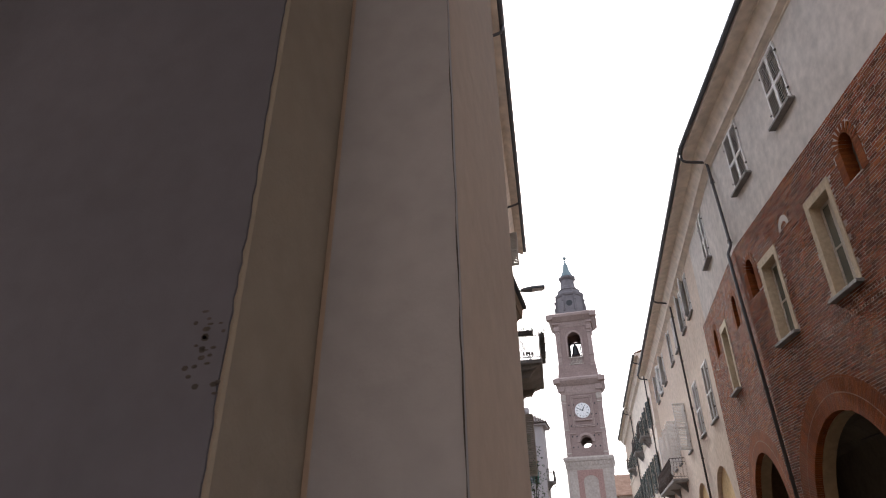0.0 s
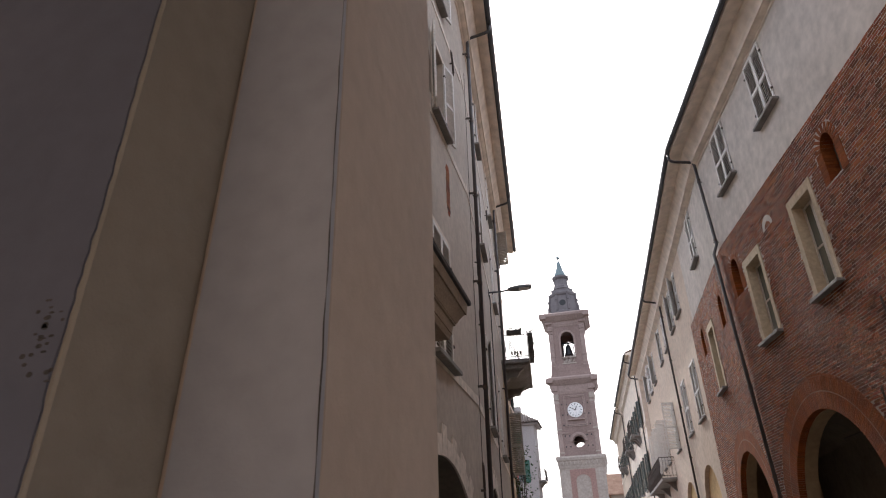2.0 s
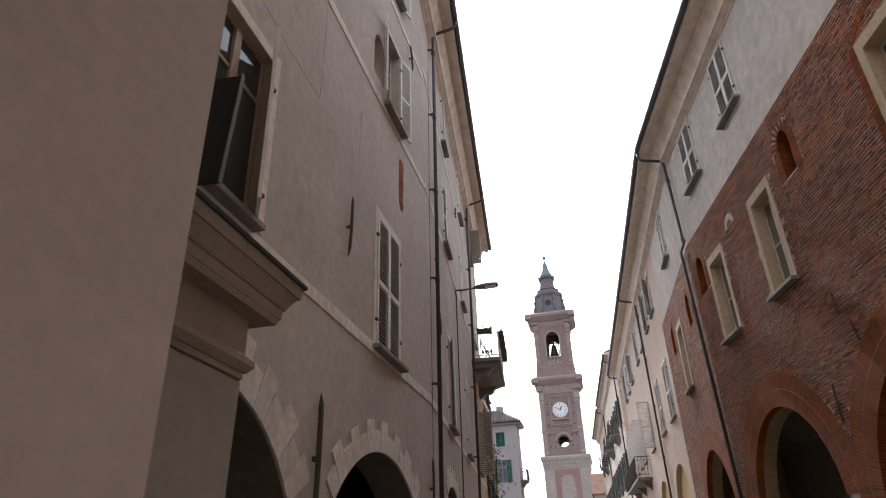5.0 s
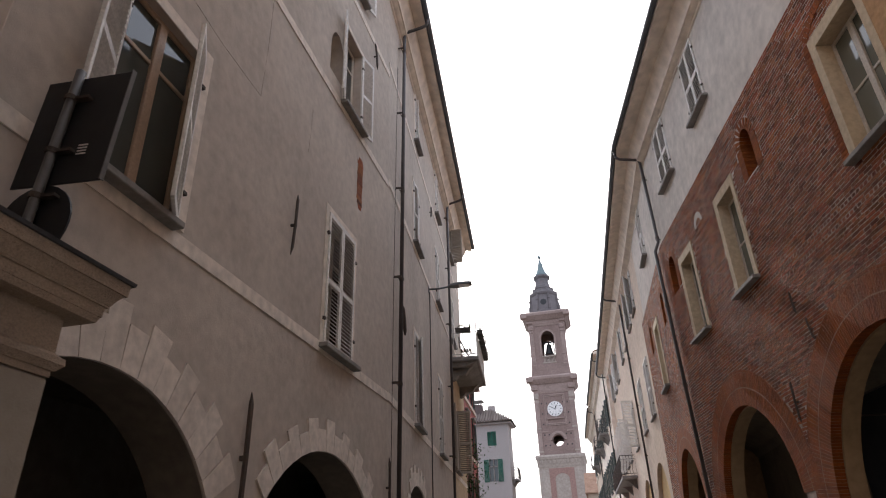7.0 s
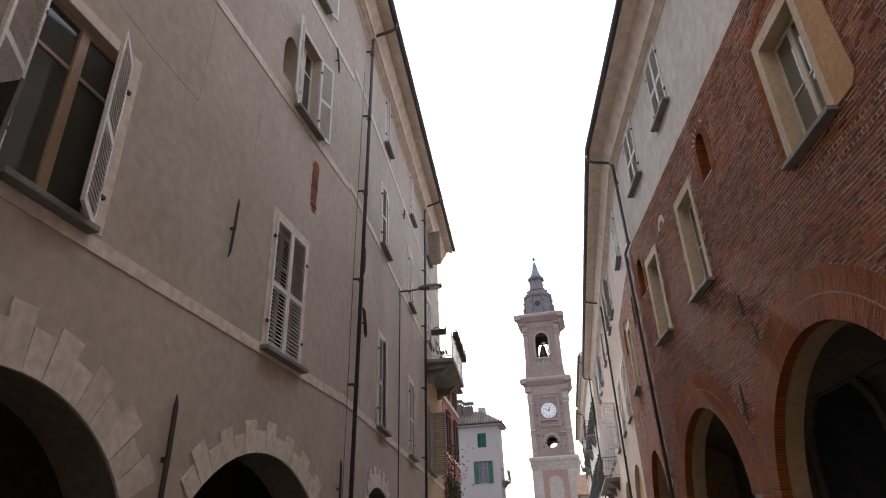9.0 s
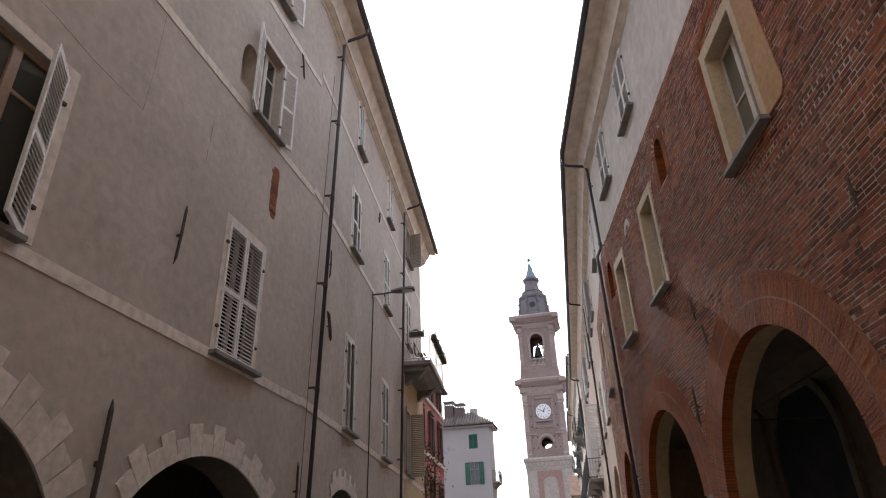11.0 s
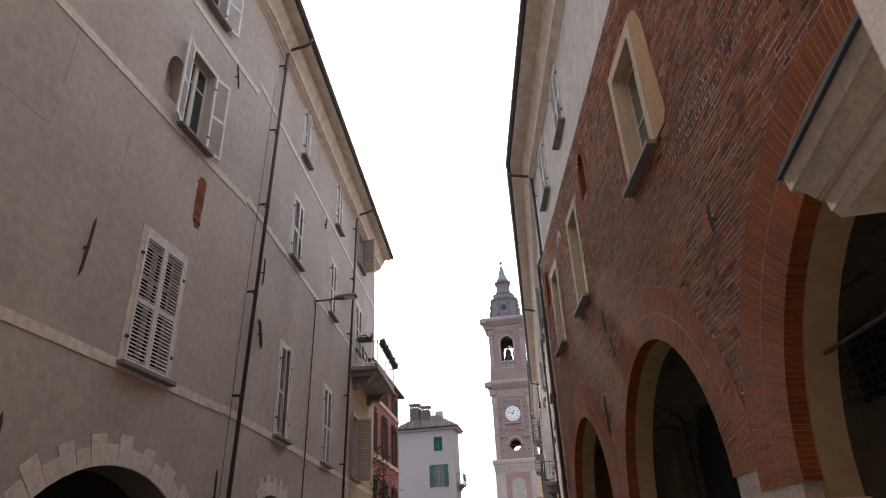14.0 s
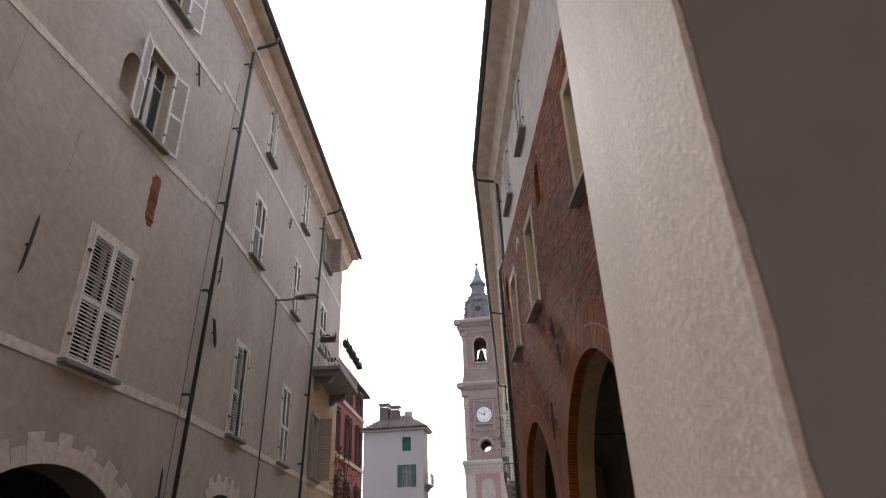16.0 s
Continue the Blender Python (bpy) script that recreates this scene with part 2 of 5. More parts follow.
def arch_loop(c, zc, a, b, foot, p=2.0, n=28):
    """An arched opening: jambs from foot up to zc, then a curve of half-width a and rise b."""
    pts = [(c + a, foot)]
    for i in range(n + 1):
        t = math.pi * i / n
        cx, sz = math.cos(t), math.sin(t)
        pts.append((c + a * math.copysign(abs(cx) ** (2 / p), cx), zc + b * abs(sz) ** (2 / p)))
    pts.append((c - a, foot))
    return pts


def tube(bm, pts, r, n=8, cap=True):
    """A round bar along a line of points."""
    rings = []
    for i, p in enumerate(pts):
        p = Vector(p)
        d = (Vector(pts[min(i + 1, len(pts) - 1)]) - Vector(pts[max(i - 1, 0)])).normalized()
        u = d.cross(Vector((0, 0, 1)) if abs(d.z) < 0.95 else Vector((1, 0, 0))).normalized()
        v = d.cross(u)
        rr = r[i] if isinstance(r, (list, tuple)) else r
        rings.append([bm.verts.new(p + (u * math.cos(2 * math.pi * k / n) + v * math.sin(2 * math.pi * k / n)) * rr) for k in range(n)])
    for a, b in zip(rings, rings[1:]):
        for k in range(n):
            bm.faces.new((a[k], a[(k + 1) % n], b[(k + 1) % n], b[k]))
    if cap:
        bm.faces.new(rings[0])
        bm.faces.new(rings[-1])
    return bm


def lathe(bm, rows, n=16, c=(0, 0), turn=0.0):
    """A turned solid from rows of (radius, z)."""
    rings = [[bm.verts.new((c[0] + max(r, 0.001) * math.cos(2 * math.pi * k / n + turn), c[1] + max(r, 0.001) * math.sin(2 * math.pi * k / n + turn), z)) for k in range(n)] for r, z in rows]
    for a, b in zip(rings, rings[1:]):
        for k in range(n):
            bm.faces.new((a[k], a[(k + 1) % n], b[(k + 1) % n], b[k]))
    bm.faces.new(rings[0])
    bm.faces.new(rings[-1])
    return bm


def strip(pts, x0, x1, m0=0.0, m1=0.0):
    """A moulding: the profile pts of (y, z), drawn from x0 to x1; m0 and m1 mitre the ends."""
    bm = bmesh.new()
    a = [bm.verts.new((x0 + y * m0, y, z)) for y, z in pts]
    b = [bm.verts.new((x1 + y * m1, y, z)) for y, z in pts]
    n = len(pts)
    for i in range(n):
        bm.faces.new((a[i], a[(i + 1) % n], b[(i + 1) % n], b[i]))
    bm.faces.new(a)
    bm.faces.new(b)
    return bm


class Facade:
    """A street wall. s runs along it into the distance; in its own axes x is to the right of one who faces it, -y towards the street."""

    def __init__(self, start, end, right):
        self.start, d = Vector(start), (Vector(end) - Vector(start)).normalized()
        self.sgn = -1 if right else 1
        x = Vector((d.x, d.y, 0)) * self.sgn
        y = Vector((0, 0, 1)).cross(x)
        self.m = Matrix(((x.x, y.x, 0, start[0]), (x.y, y.y, 0, start[1]), (0, 0, 1, 0), (0, 0, 0, 1)))

    def at(self, s, z, out=0.0):
        return self.m @ Matrix.Translation((self.sgn * s, -out, z))

    def x(self, *ss):
        return [self.sgn * s for s in ss]


L1 = Facade((-4.32, 0), (-4.32, 10.66), False)
L2 = Facade((-4.32, 10.66), (-5.39, 20.66), False)
R1 = Facade((4.651, 0), (1.611, 17.1), True)
R2 = Facade((1.611, 17.1), (1.231, 27.1), True)
R1_LEN = math.hypot(3.04, 17.1)
RU1 = Facade((4.62, 0), (1.74, 17.7), True)          # the rendered storey, set back from the brick
RU2 = Facade((1.74, 17.7), (1.27, 27.9), True)
RU1_LEN = math.hypot(2.88, 17.7)
GROUND = 0.25


# ---- windows and shutters ----
LEAVES = {}


def leaf_meshes(w, h, paint, slatpaint, flip, pitch, rails, slope):
    key = (round(w, 3), round(h, 3), paint.name, slatpaint.name, flip, pitch, rails, slope)
    if key not in LEAVES:
        e, t = 0.052, 0.019
        bars = [(0, e, -t, t, 0, h), (w - e, w, -t, t, 0, h)]
        for z in rails:
            bars.append((e, w - e, -t * 0.95, t * 0.95, z * (h - 0.075), z * (h - 0.075) + 0.075))
        frame_me = mesh_of("shutter", boxes(*bars, bevel=0.004), paint)
        bm = bmesh.new()
        a = radians(slope if pitch < 0.08 else 62) * (-1 if flip else 1)
        sh = max(0.020, pitch * (0.42 if slope < 60 else 0.36))
        box(bm, e * 0.9, w - e * 0.9, -sh, sh, -0.005, 0.005, m=Matrix.Rotation(a, 4, "X"))
        slat_me = mesh_of("slat", bm, slatpaint)
        zs = []
        for z0, z1 in zip(rails, rails[1:]):
            lo, hi = z0 * (h - 0.075) + 0.075, z1 * (h - 0.075)
            n = max(2, int((hi - lo) / pitch))
            zs += [lo + (k + 0.5) * (hi - lo) / n for k in range(n)]
        bm = bmesh.new()
        for z in zs:
            box(bm, e * 0.9, w - e * 0.9, -sh, sh, -0.005, 0.005, m=Matrix.Translation((0, 0, z)) @ Matrix.Rotation(a, 4, "X"))
        LEAVES[key] = frame_me, slat_me, zs, mesh_of("louvres", bm, slatpaint)
    return LEAVES[key]


def shutter(parent, w, h, m, paint, slatpaint, flip=False, near=True, pitch=0.058, rails=(0.0, 0.47, 1.0), slope=47):
    """One louvred leaf, hinged at its own x = 0."""
    frame_me, slat_me, zs, all_slats = leaf_meshes(w, h, paint, slatpaint, flip, pitch, rails, slope)
    ob = shared("shutter", frame_me, parent, m)
    if near:
        for z in zs:
            shared("slat", slat_me, ob, Matrix.Translation((0, 0, z)))
    else:
        tagged(shared("louvres", all_slats, ob, Matrix()), kind="stuff")
    return ob


def casement(parent, w, h, y, wood, glass, transom=0.72, bars=1):
    """A two-leaf window with one pane to each light, set back in its opening."""
    e = 0.06
    rows = [(-w / 2, -w / 2 + e, y, y + 0.06, 0, h), (w / 2 - e, w / 2, y, y + 0.06, 0, h), (-w / 2 + e, w / 2 - e, y, y + 0.06, 0, e), (-w / 2 + e, w / 2 - e, y, y + 0.06, h - e, h), (-0.055, 0.055, y - 0.015, y + 0.05, e, h - e)]
    part("window_frame", boxes(*rows, bevel=0.006), wood, parent)
    for sx in (-1, 1):
        x0, x1 = sorted((sx * 0.055, sx * (w / 2 - e)))
        cuts = [e, transom * h, h - e] if bars else [e, h - e]
        if bars:
            part("glazing_bar", boxes((x0, x1, y + 0.005, y + 0.045, transom * h - 0.022, transom * h + 0.022), bevel=0.004), wood, parent)
        for z0, z1 in zip(cuts, cuts[1:]):
            p = part("pane", boxes((x0, x1, y + 0.022, y + 0.028, z0, z1)), glass, parent)


def stone_sill(parent, w, out=0.14, thick=0.065, material=None, z=0.0, deep=0.1):
    part("window_sill", boxes((-w / 2, w / 2, -out, deep, z - thick, z), bevel=0.008), material or M_SILL, parent)


def shuttered(F, s0, s1, z0, z1, label, turn=(0, 0), near=True, paint=None, slatpaint=None, border=0.10, sill=0.14, group="", rails=(0.0, 0.47, 1.0), wood=None, pitch=0.058, wide=0.12, inset=0.16, glass=None):
    """A window with a pair of louvred shutters; turn: degrees by which each leaf stands open."""
    paint, slatpaint = paint or M_SHUT, slatpaint or M_SLAT
    w, h = s1 - s0, z1 - z0
    slope = 47 if z0 < 9 or F.sgn < 0 else 58
    ob = empty("shuttered_window", F.at((s0 + s1) / 2, z0), label, "window", group)
    stone_sill(ob, w + 2 * wide, sill)
    if border:
        b = border
        rows = [(-w / 2 - b, -w / 2, -0.014, -0.003, 0, h + b), (w / 2, w / 2 + b, -0.014, -0.003, 0, h + b), (-w / 2, w / 2, -0.014, -0.003, h, h + b)]
        part("painted_border", boxes(*rows), M_BAND, ob)
    lw = w / 2 - 0.008
    shutter(ob, lw, h - 0.01, Matrix.Translation((-w / 2 + 0.004, -0.018, 0.004)) @ Matrix.Rotation(radians(-turn[0]), 4, "Z"), paint, slatpaint, False, near, pitch, rails, slope)
    shutter(ob, lw, h - 0.01, Matrix.Translation((w / 2 - 0.004, -0.018, 0.004)) @ Matrix.Rotation(radians(180 + turn[1]), 4, "Z"), paint, slatpaint, True, near, pitch, rails, slope)
    if near or turn[0] or turn[1]:
        casement(ob, w, h, inset, wood or M_FRAME, glass or M_GLASS)
    else:
        part("pane", boxes((-w / 2, w / 2, 0.16, 0.18, 0, h)), M_GLASS, ob)
    for sx in (-1, 1):
        for hz in (0.18, 0.82):
            part("hinge", boxes((sx * (w / 2 + 0.02) - 0.03, sx * (w / 2 + 0.02) + 0.03, -0.05, -0.012, h * hz - 0.02, h * hz + 0.02), bevel=0.004), M_IRON, ob)
    return ob


# ---- ground ----
bm = bmesh.new()
bmesh.ops.create_grid(bm, x_segments=8, y_segments=8, size=900)
bmesh.ops.translate(bm, verts=bm.verts, vec=(0, 300, GROUND))
tagged(part("ground", bm, M_STREET), "grey stone paving of the street and square", "ground", kind="structure")


# ---- the stuccoed palace ----
def arc_loop(c, zc, r, a, foot, n=24):
    a0 = math.acos(min(1, a / r))
    pts = [(c + a, foot)]
    for i in range(n + 1):
        t = a0 + (math.pi - 2 * a0) * i / n
        pts.append((c + r * math.cos(t), zc + r * math.sin(t)))
    return pts + [(c - a, foot)]


EAVE_L, EAVE_R = 14.55, 13.41
ARCH1, ARCH2, ARCH3 = (4.0, 1.6, 1.75, 1.5), (8.21, 1.08, 2.26, 1.66), (3.1, 1.55, 1.95, 0.95)
LEFT_A = dict(N=(3.36, 4.44, 4.77, 6.76), A=(7.79, 8.86, 4.70, 6.80), B=(8.12, 8.93, 9.12, 10.95), T=(8.05, 8.92, 12.36, 13.9))
LEFT_B = dict(E=(2.84, 3.70, 4.74, 6.86), F=(6.82, 7.64, 4.74, 6.88), D=(3.0, 3.80, 9.26, 11.05), I=(6.96, 7.66, 9.24, 11.08), G=(3.42, 4.02, 12.66, 14.40), H=(7.42, 8.1, 12.6, 14.42), K=(10.8, 11.75, 9.3, 11.1), J=(11.0, 11.95, 12.84, 14.35), M=(10.65, 11.6, 4.80, 6.9))

niche = arch_loop(7.79, 9.95, 0.27, 0.44, 9.42)
holes = [arc_loop(*ARCH1, GROUND + 0.01), arc_loop(*ARCH2, GROUND + 0.01), niche] + [rect(*v) for v in LEFT_A.values()]
wall_left = tagged(part("wall_left", slab(rect(2.15, 10.66, GROUND, EAVE_L), holes, 0.0, 0.55), M_LEFT, m=L1.m), "grey-beige stuccoed palace wall with arched ground-floor openings", "wall", kind="structure")
part("niche_back", boxes((7.45, 8.1, 0.30, 0.34, 9.3, 10.5)), M_LEFT, wall_left)
holes = [arc_loop(*ARCH3, GROUND + 0.01)] + [rect(*v) for v in LEFT_B.values()]
wall_left_far = tagged(part("wall_left_far", slab(rect(0, 14.55, GROUND, EAVE_L), holes, 0.0, 0.55), M_LEFT, m=L2.m), "grey-beige stuccoed palace wall beyond the bend of the street", "wall", kind="structure")
# reveal lining coloured darker than the stucco for the shade under the arches
M_REVEALSHADE = surface("shaded_brown_reveal_plaster", (0.155, 0.132, 0.105), (0.20, 0.17, 0.137), big=0.9, small=8, bump=0.2, stain=0.3, stain_colour=(0.10, 0.085, 0.07))
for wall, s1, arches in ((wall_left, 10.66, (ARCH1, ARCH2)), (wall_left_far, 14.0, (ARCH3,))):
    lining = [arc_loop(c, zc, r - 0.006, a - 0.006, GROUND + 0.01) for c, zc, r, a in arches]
    part("arcade_lining", slab(rect(2.16 if wall is wall_left else 0.01, s1, GROUND, 4.2), lining, 0.012, 0.56), M_REVEALSHADE, wall, "dull brown plastered reveals, the arches' shade in their colour")
# end wall of the palace and closing walls inside
tagged(part("wall_left_end", boxes((14.05, 14.55, 0.55, 9.0, GROUND, EAVE_L)), M_PEACH, m=L2.m), "peach rendered gable end of the palace", "wall", kind="structure")
# inner walls are coloured dark in place of the shade indoors
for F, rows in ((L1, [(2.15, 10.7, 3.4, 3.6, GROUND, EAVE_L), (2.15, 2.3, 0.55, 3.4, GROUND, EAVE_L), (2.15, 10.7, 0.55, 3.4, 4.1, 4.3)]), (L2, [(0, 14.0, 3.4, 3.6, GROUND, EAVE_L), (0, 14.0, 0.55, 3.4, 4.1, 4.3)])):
    tagged(part("wall_inner", boxes(*rows), M_ROOMSHADE, m=F.m), "plaster inside the palace arcade, interior shade in its colour", "wall", kind="structure")

for F, z, s0, s1 in ((L1, 4.58, 2.15, 10.66), (L1, 8.95, 2.15, 10.66), (L1, 11.90, 2.15, 10.66), (L2, 4.60, 0, 14.55), (L2, 9.05, 0, 14.55), (L2, 12.22, 0, 14.55)):
    tagged(part("trim", boxes((s0, s1, -0.014, 0.0, z, z + 0.15)), M_BAND, m=F.m), "pale painted string course on the stucco", "string course", kind="structure")


def voussoirs(parent, c, zc, r, a, n, long, short, inner=0.0):
    a0 = math.acos(min(1, a / r))
    for i in range(n):
        t0, t1 = (a0 + (math.pi - 2 * a0) * (i + k) / n for k in (0.012, 0.988))
        ro = r + (long if i % 2 == (n // 2) % 2 else short) * (1 + 0.06 * math.sin(7.3 * i))
        pts = [(c + q * math.cos(t), zc + q * math.sin(t)) for q, t in ((r, t0), (ro, t0 + (0.006 if i % 3 else -0.004)), (ro, t1), (r, t1))]
        part("voussoir", slab(pts, [], -0.022, -0.003), M_VOUS, parent)
    # quoins of the jambs below the springing
    z = zc + r * math.sin(a0)
    for sx in (-1, 1):
        zz = z
        for k in range(6):
            h = 0.30
            wq = (0.42 if k % 2 else 0.30)
            x0, x1 = sorted((c + sx * a, c + sx * (a + wq)))
            part("quoin", boxes((x0, x1, -0.022, -0.003, zz - h + 0.008, zz - 0.002)), M_VOUS, parent)
            zz -= h


voussoirs(wall_left, *ARCH1, 17, 0.50, 0.36)
voussoirs(wall_left, *ARCH2, 15, 0.40, 0.26)
voussoirs(wall_left_far, *ARCH3, 11, 0.40, 0.26)

shuttered(L1, *LEFT_A["A"], "tall window with closed off-white louvred shutters", group="palace windows", pitch=0.056)
shuttered(L1, *LEFT_A["B"], "window with off-white louvred shutters thrown open", (160, 166), group="palace windows")
shuttered(L1, *LEFT_A["T"], "small top-floor window with open off-white shutters", (150, 165), group="palace windows")
shuttered(L1, *LEFT_A["N"], "tall brown-framed window with open louvred shutters", (152, 32), group="palace windows", wood=M_BROWN, border=0.14, wide=-0.02, inset=0.08, glass=M_GLASS3)
for k, turn in (("E", (0, 14)), ("F", (0, 0)), ("D", (6, 0)), ("I", (0, 0)), ("G", (0, 10)), ("H", (0, 0)), ("K", (0, 0)), ("J", (170, 80)), ("M", (168, 86))):
    taupe = k in "JM"
    shuttered(L2, *LEFT_B[k], "window with open taupe louvred shutters at the palace corner" if taupe else "window with closed off-white louvred shutters", turn, k in "EFDI", M_TAUPE if taupe else None, M_TAUPE if taupe else None, group="palace windows", pitch=0.06)


# ---- eaves, gutters and roofs ----
def eaves(F, s0, s1, z, out, m0, m1, rise, roof_deep=7.0, drop=0.25):
    """A coved plaster cornice that begins at z - drop, its soffit, the gutter and the roof slope."""
    xs = sorted(F.x(s0, s1))
    mm = (m0, m1) if F.sgn > 0 else (m1, m0)
    b = z - drop
    cove = [(-0.20 - 0.18 * math.sin(math.pi / 2 * k / 6) ** 2, b + 0.14 + (z + 0.26 - b - 0.14) * k / 6) for k in range(7)]
    prof = [(0.3, b), (0, b), (-0.03, b + 0.01), (-0.04, b + 0.045), (-0.09, b + 0.06), (-0.14, b + 0.09), (-0.16, b + 0.11), (-0.20, b + 0.115), *cove, (-0.38, z + 0.285), (-0.42, z + 0.285), (-0.42, z + 0.31), (-out + 0.16, z + 0.315), (-out + 0.16, z + 0.285), (-out + 0.10, z + 0.285), (-out + 0.10, z + 0.265), (-out, z + 0.265), (-out, z + 0.42), (0.3, z + 0.62)]
    tagged(part("trim", strip(prof, xs[0], xs[1], *mm), M_SOFFIT, m=F.m), "cream plastered eaves cornice with a hollow soffit", "cornice", kind="structure")
    zg = z + 0.40
    half = [(-out - 0.075 + 0.075 * math.cos(a), zg + 0.075 * math.sin(a)) for a in [math.pi * (1 + i / 8) for i in range(9)]]
    rim = [(-out - 0.075 + 0.068 * math.cos(a), zg + 0.068 * math.sin(a)) for a in [math.pi * (2 - i / 8) for i in range(9)]]
    tagged(part("gutter", strip(half + rim, xs[0], xs[1], *mm), M_GUTTER, m=F.m), "blue-grey half-round sheet-metal gutter under the roof edge", "gutter")
    roofp = [(-out - 0.03, z + 0.44), (-out - 0.03, z + 0.49), (roof_deep, z + 0.49 + roof_deep * rise), (roof_deep, z + 0.44 + roof_deep * rise)]
    tagged(part("roof", strip(roofp, xs[0], xs[1], *mm), M_TILE, m=F.m), "brown clay tiled roof slope", "roof", kind="structure")


TURN_L, TURN_R = math.tan(radians(6.1 / 2)), math.tan(radians((9.24 - 2.64) / 2))
eaves(L1, 2.15, 10.66, EAVE_L, 0.66, 0, -TURN_L, 0.42)
eaves(L2, 0, 14.95, EAVE_L, 0.66, TURN_L, 0, 0.42)


def downpipe(F, s, top, out, label, gut=0.66, bottom=GROUND, r=0.05, material=None, lean=0.0, step=0.0):
    """A pipe from the gutter's outlet, back to the wall by a swan neck, and down; lean: how far it strays along the wall for each metre; step: how far it stands out over a lower wall."""
    ob = empty("downpipe", F.at(s, 0), label, "downpipe")
    bm = bmesh.new()
    k = -lean * F.sgn
    foot = k * (top - bottom)
    pts = [(0.0, -gut - 0.075, top + 0.36), (0.0, -gut - 0.07, top + 0.22), (0.0, -gut - 0.03, top + 0.13), (0.0, -gut + 0.06, top + 0.08), (0.0, -out - 0.08, top - 0.03), (0.0, -out - 0.02, top - 0.08), (0.0, -out, top - 0.16)]
    if step:
        pts += [(k * 3.1, -out, top - 3.1), (k * 3.4, -out - step, top - 3.4)]
    pts.append((foot, -out - step, bottom))
    tube(bm, pts, r, 10)
    part("pipe", bm, material or M_PIPE, ob, smooth=True)
    z = top - 0.75
    while z > 1.5:
        x = k * (top - z)
        if step and z < top - 3.4:
            out = max(out, 0.11 + step)
        bm = bmesh.new()
        tube(bm, [(x, -out, z - 0.03), (x, -out, z + 0.03)], r * 1.22, 10)
        box(bm, x - 0.13, x - 0.02, -out * 0.6 - 0.007, -out * 0.6 + 0.007, z - 0.007, z + 0.007)
        box(bm, x - 0.15, x - 0.13, -out - 0.03, 0.0, z - 0.022, z + 0.022)
        part("bracket", bm, M_IRON, ob)
        z -= 2.2
    return ob


downpipe(L2, 1.25, EAVE_L, 0.13, "dark brown metal downpipe at the bend of the palace wall", r=0.041, lean=0.075)
downpipe(L2, 10.14, EAVE_L, 0.12, "dark downpipe beside the balcony", r=0.041, lean=0.10)

# ---- the brick palace ----
BRICK_TOP = 9.88
SE = 1.9
ARCHES = {"N": (R1, 3.92, 2.40, 2.18, 2.22, 0.80), "A": (R1, 9.56, 2.60, 2.10, 2.09, 0.70), "B": (R1, 14.62, 2.86, 1.86, 1.86, 0.70), "C": (R2, 2.7, 2.86, 1.95, 1.88, 0.62)}
# openings of the brick wall: along the wall, heights
STONE_WINDOWS = {"A": (R1, 7.40, 8.70, 6.78, 8.95), "B": (R1, 12.2, 13.33, 6.66, 8.90), "C": (R1, 15.08, 16.2, 6.68, 8.86), "D": (R2, 3.0, 4.1, 6.72, 8.88)}
NICHES = {"A": (R1, 11.32, 9.0, 0.235, 0.31, 8.36), "B": (R1, 16.75, 8.92, 0.24, 0.32, 8.22), "C": (R2, 1.5, 8.75, 0.25, 0.3, 8.1), "D": (R2, 4.95, 8.85, 0.27, 0.34, 8.25)}
PLAIN_TOP = {"Z": (RU1, 7.6, 8.6, 11.30, 13.05), "A": (RU1, 12.68, 13.68, 11.30, 13.08), "B": (RU1, 15.68, 16.74, 11.30, 13.08), "C": (RU2, 2.85, 3.75, 11.25, 13.05)}


def mir(F, loop):
    return loop if F.sgn > 0 else [(-x, z) for x, z in reversed(loop)]


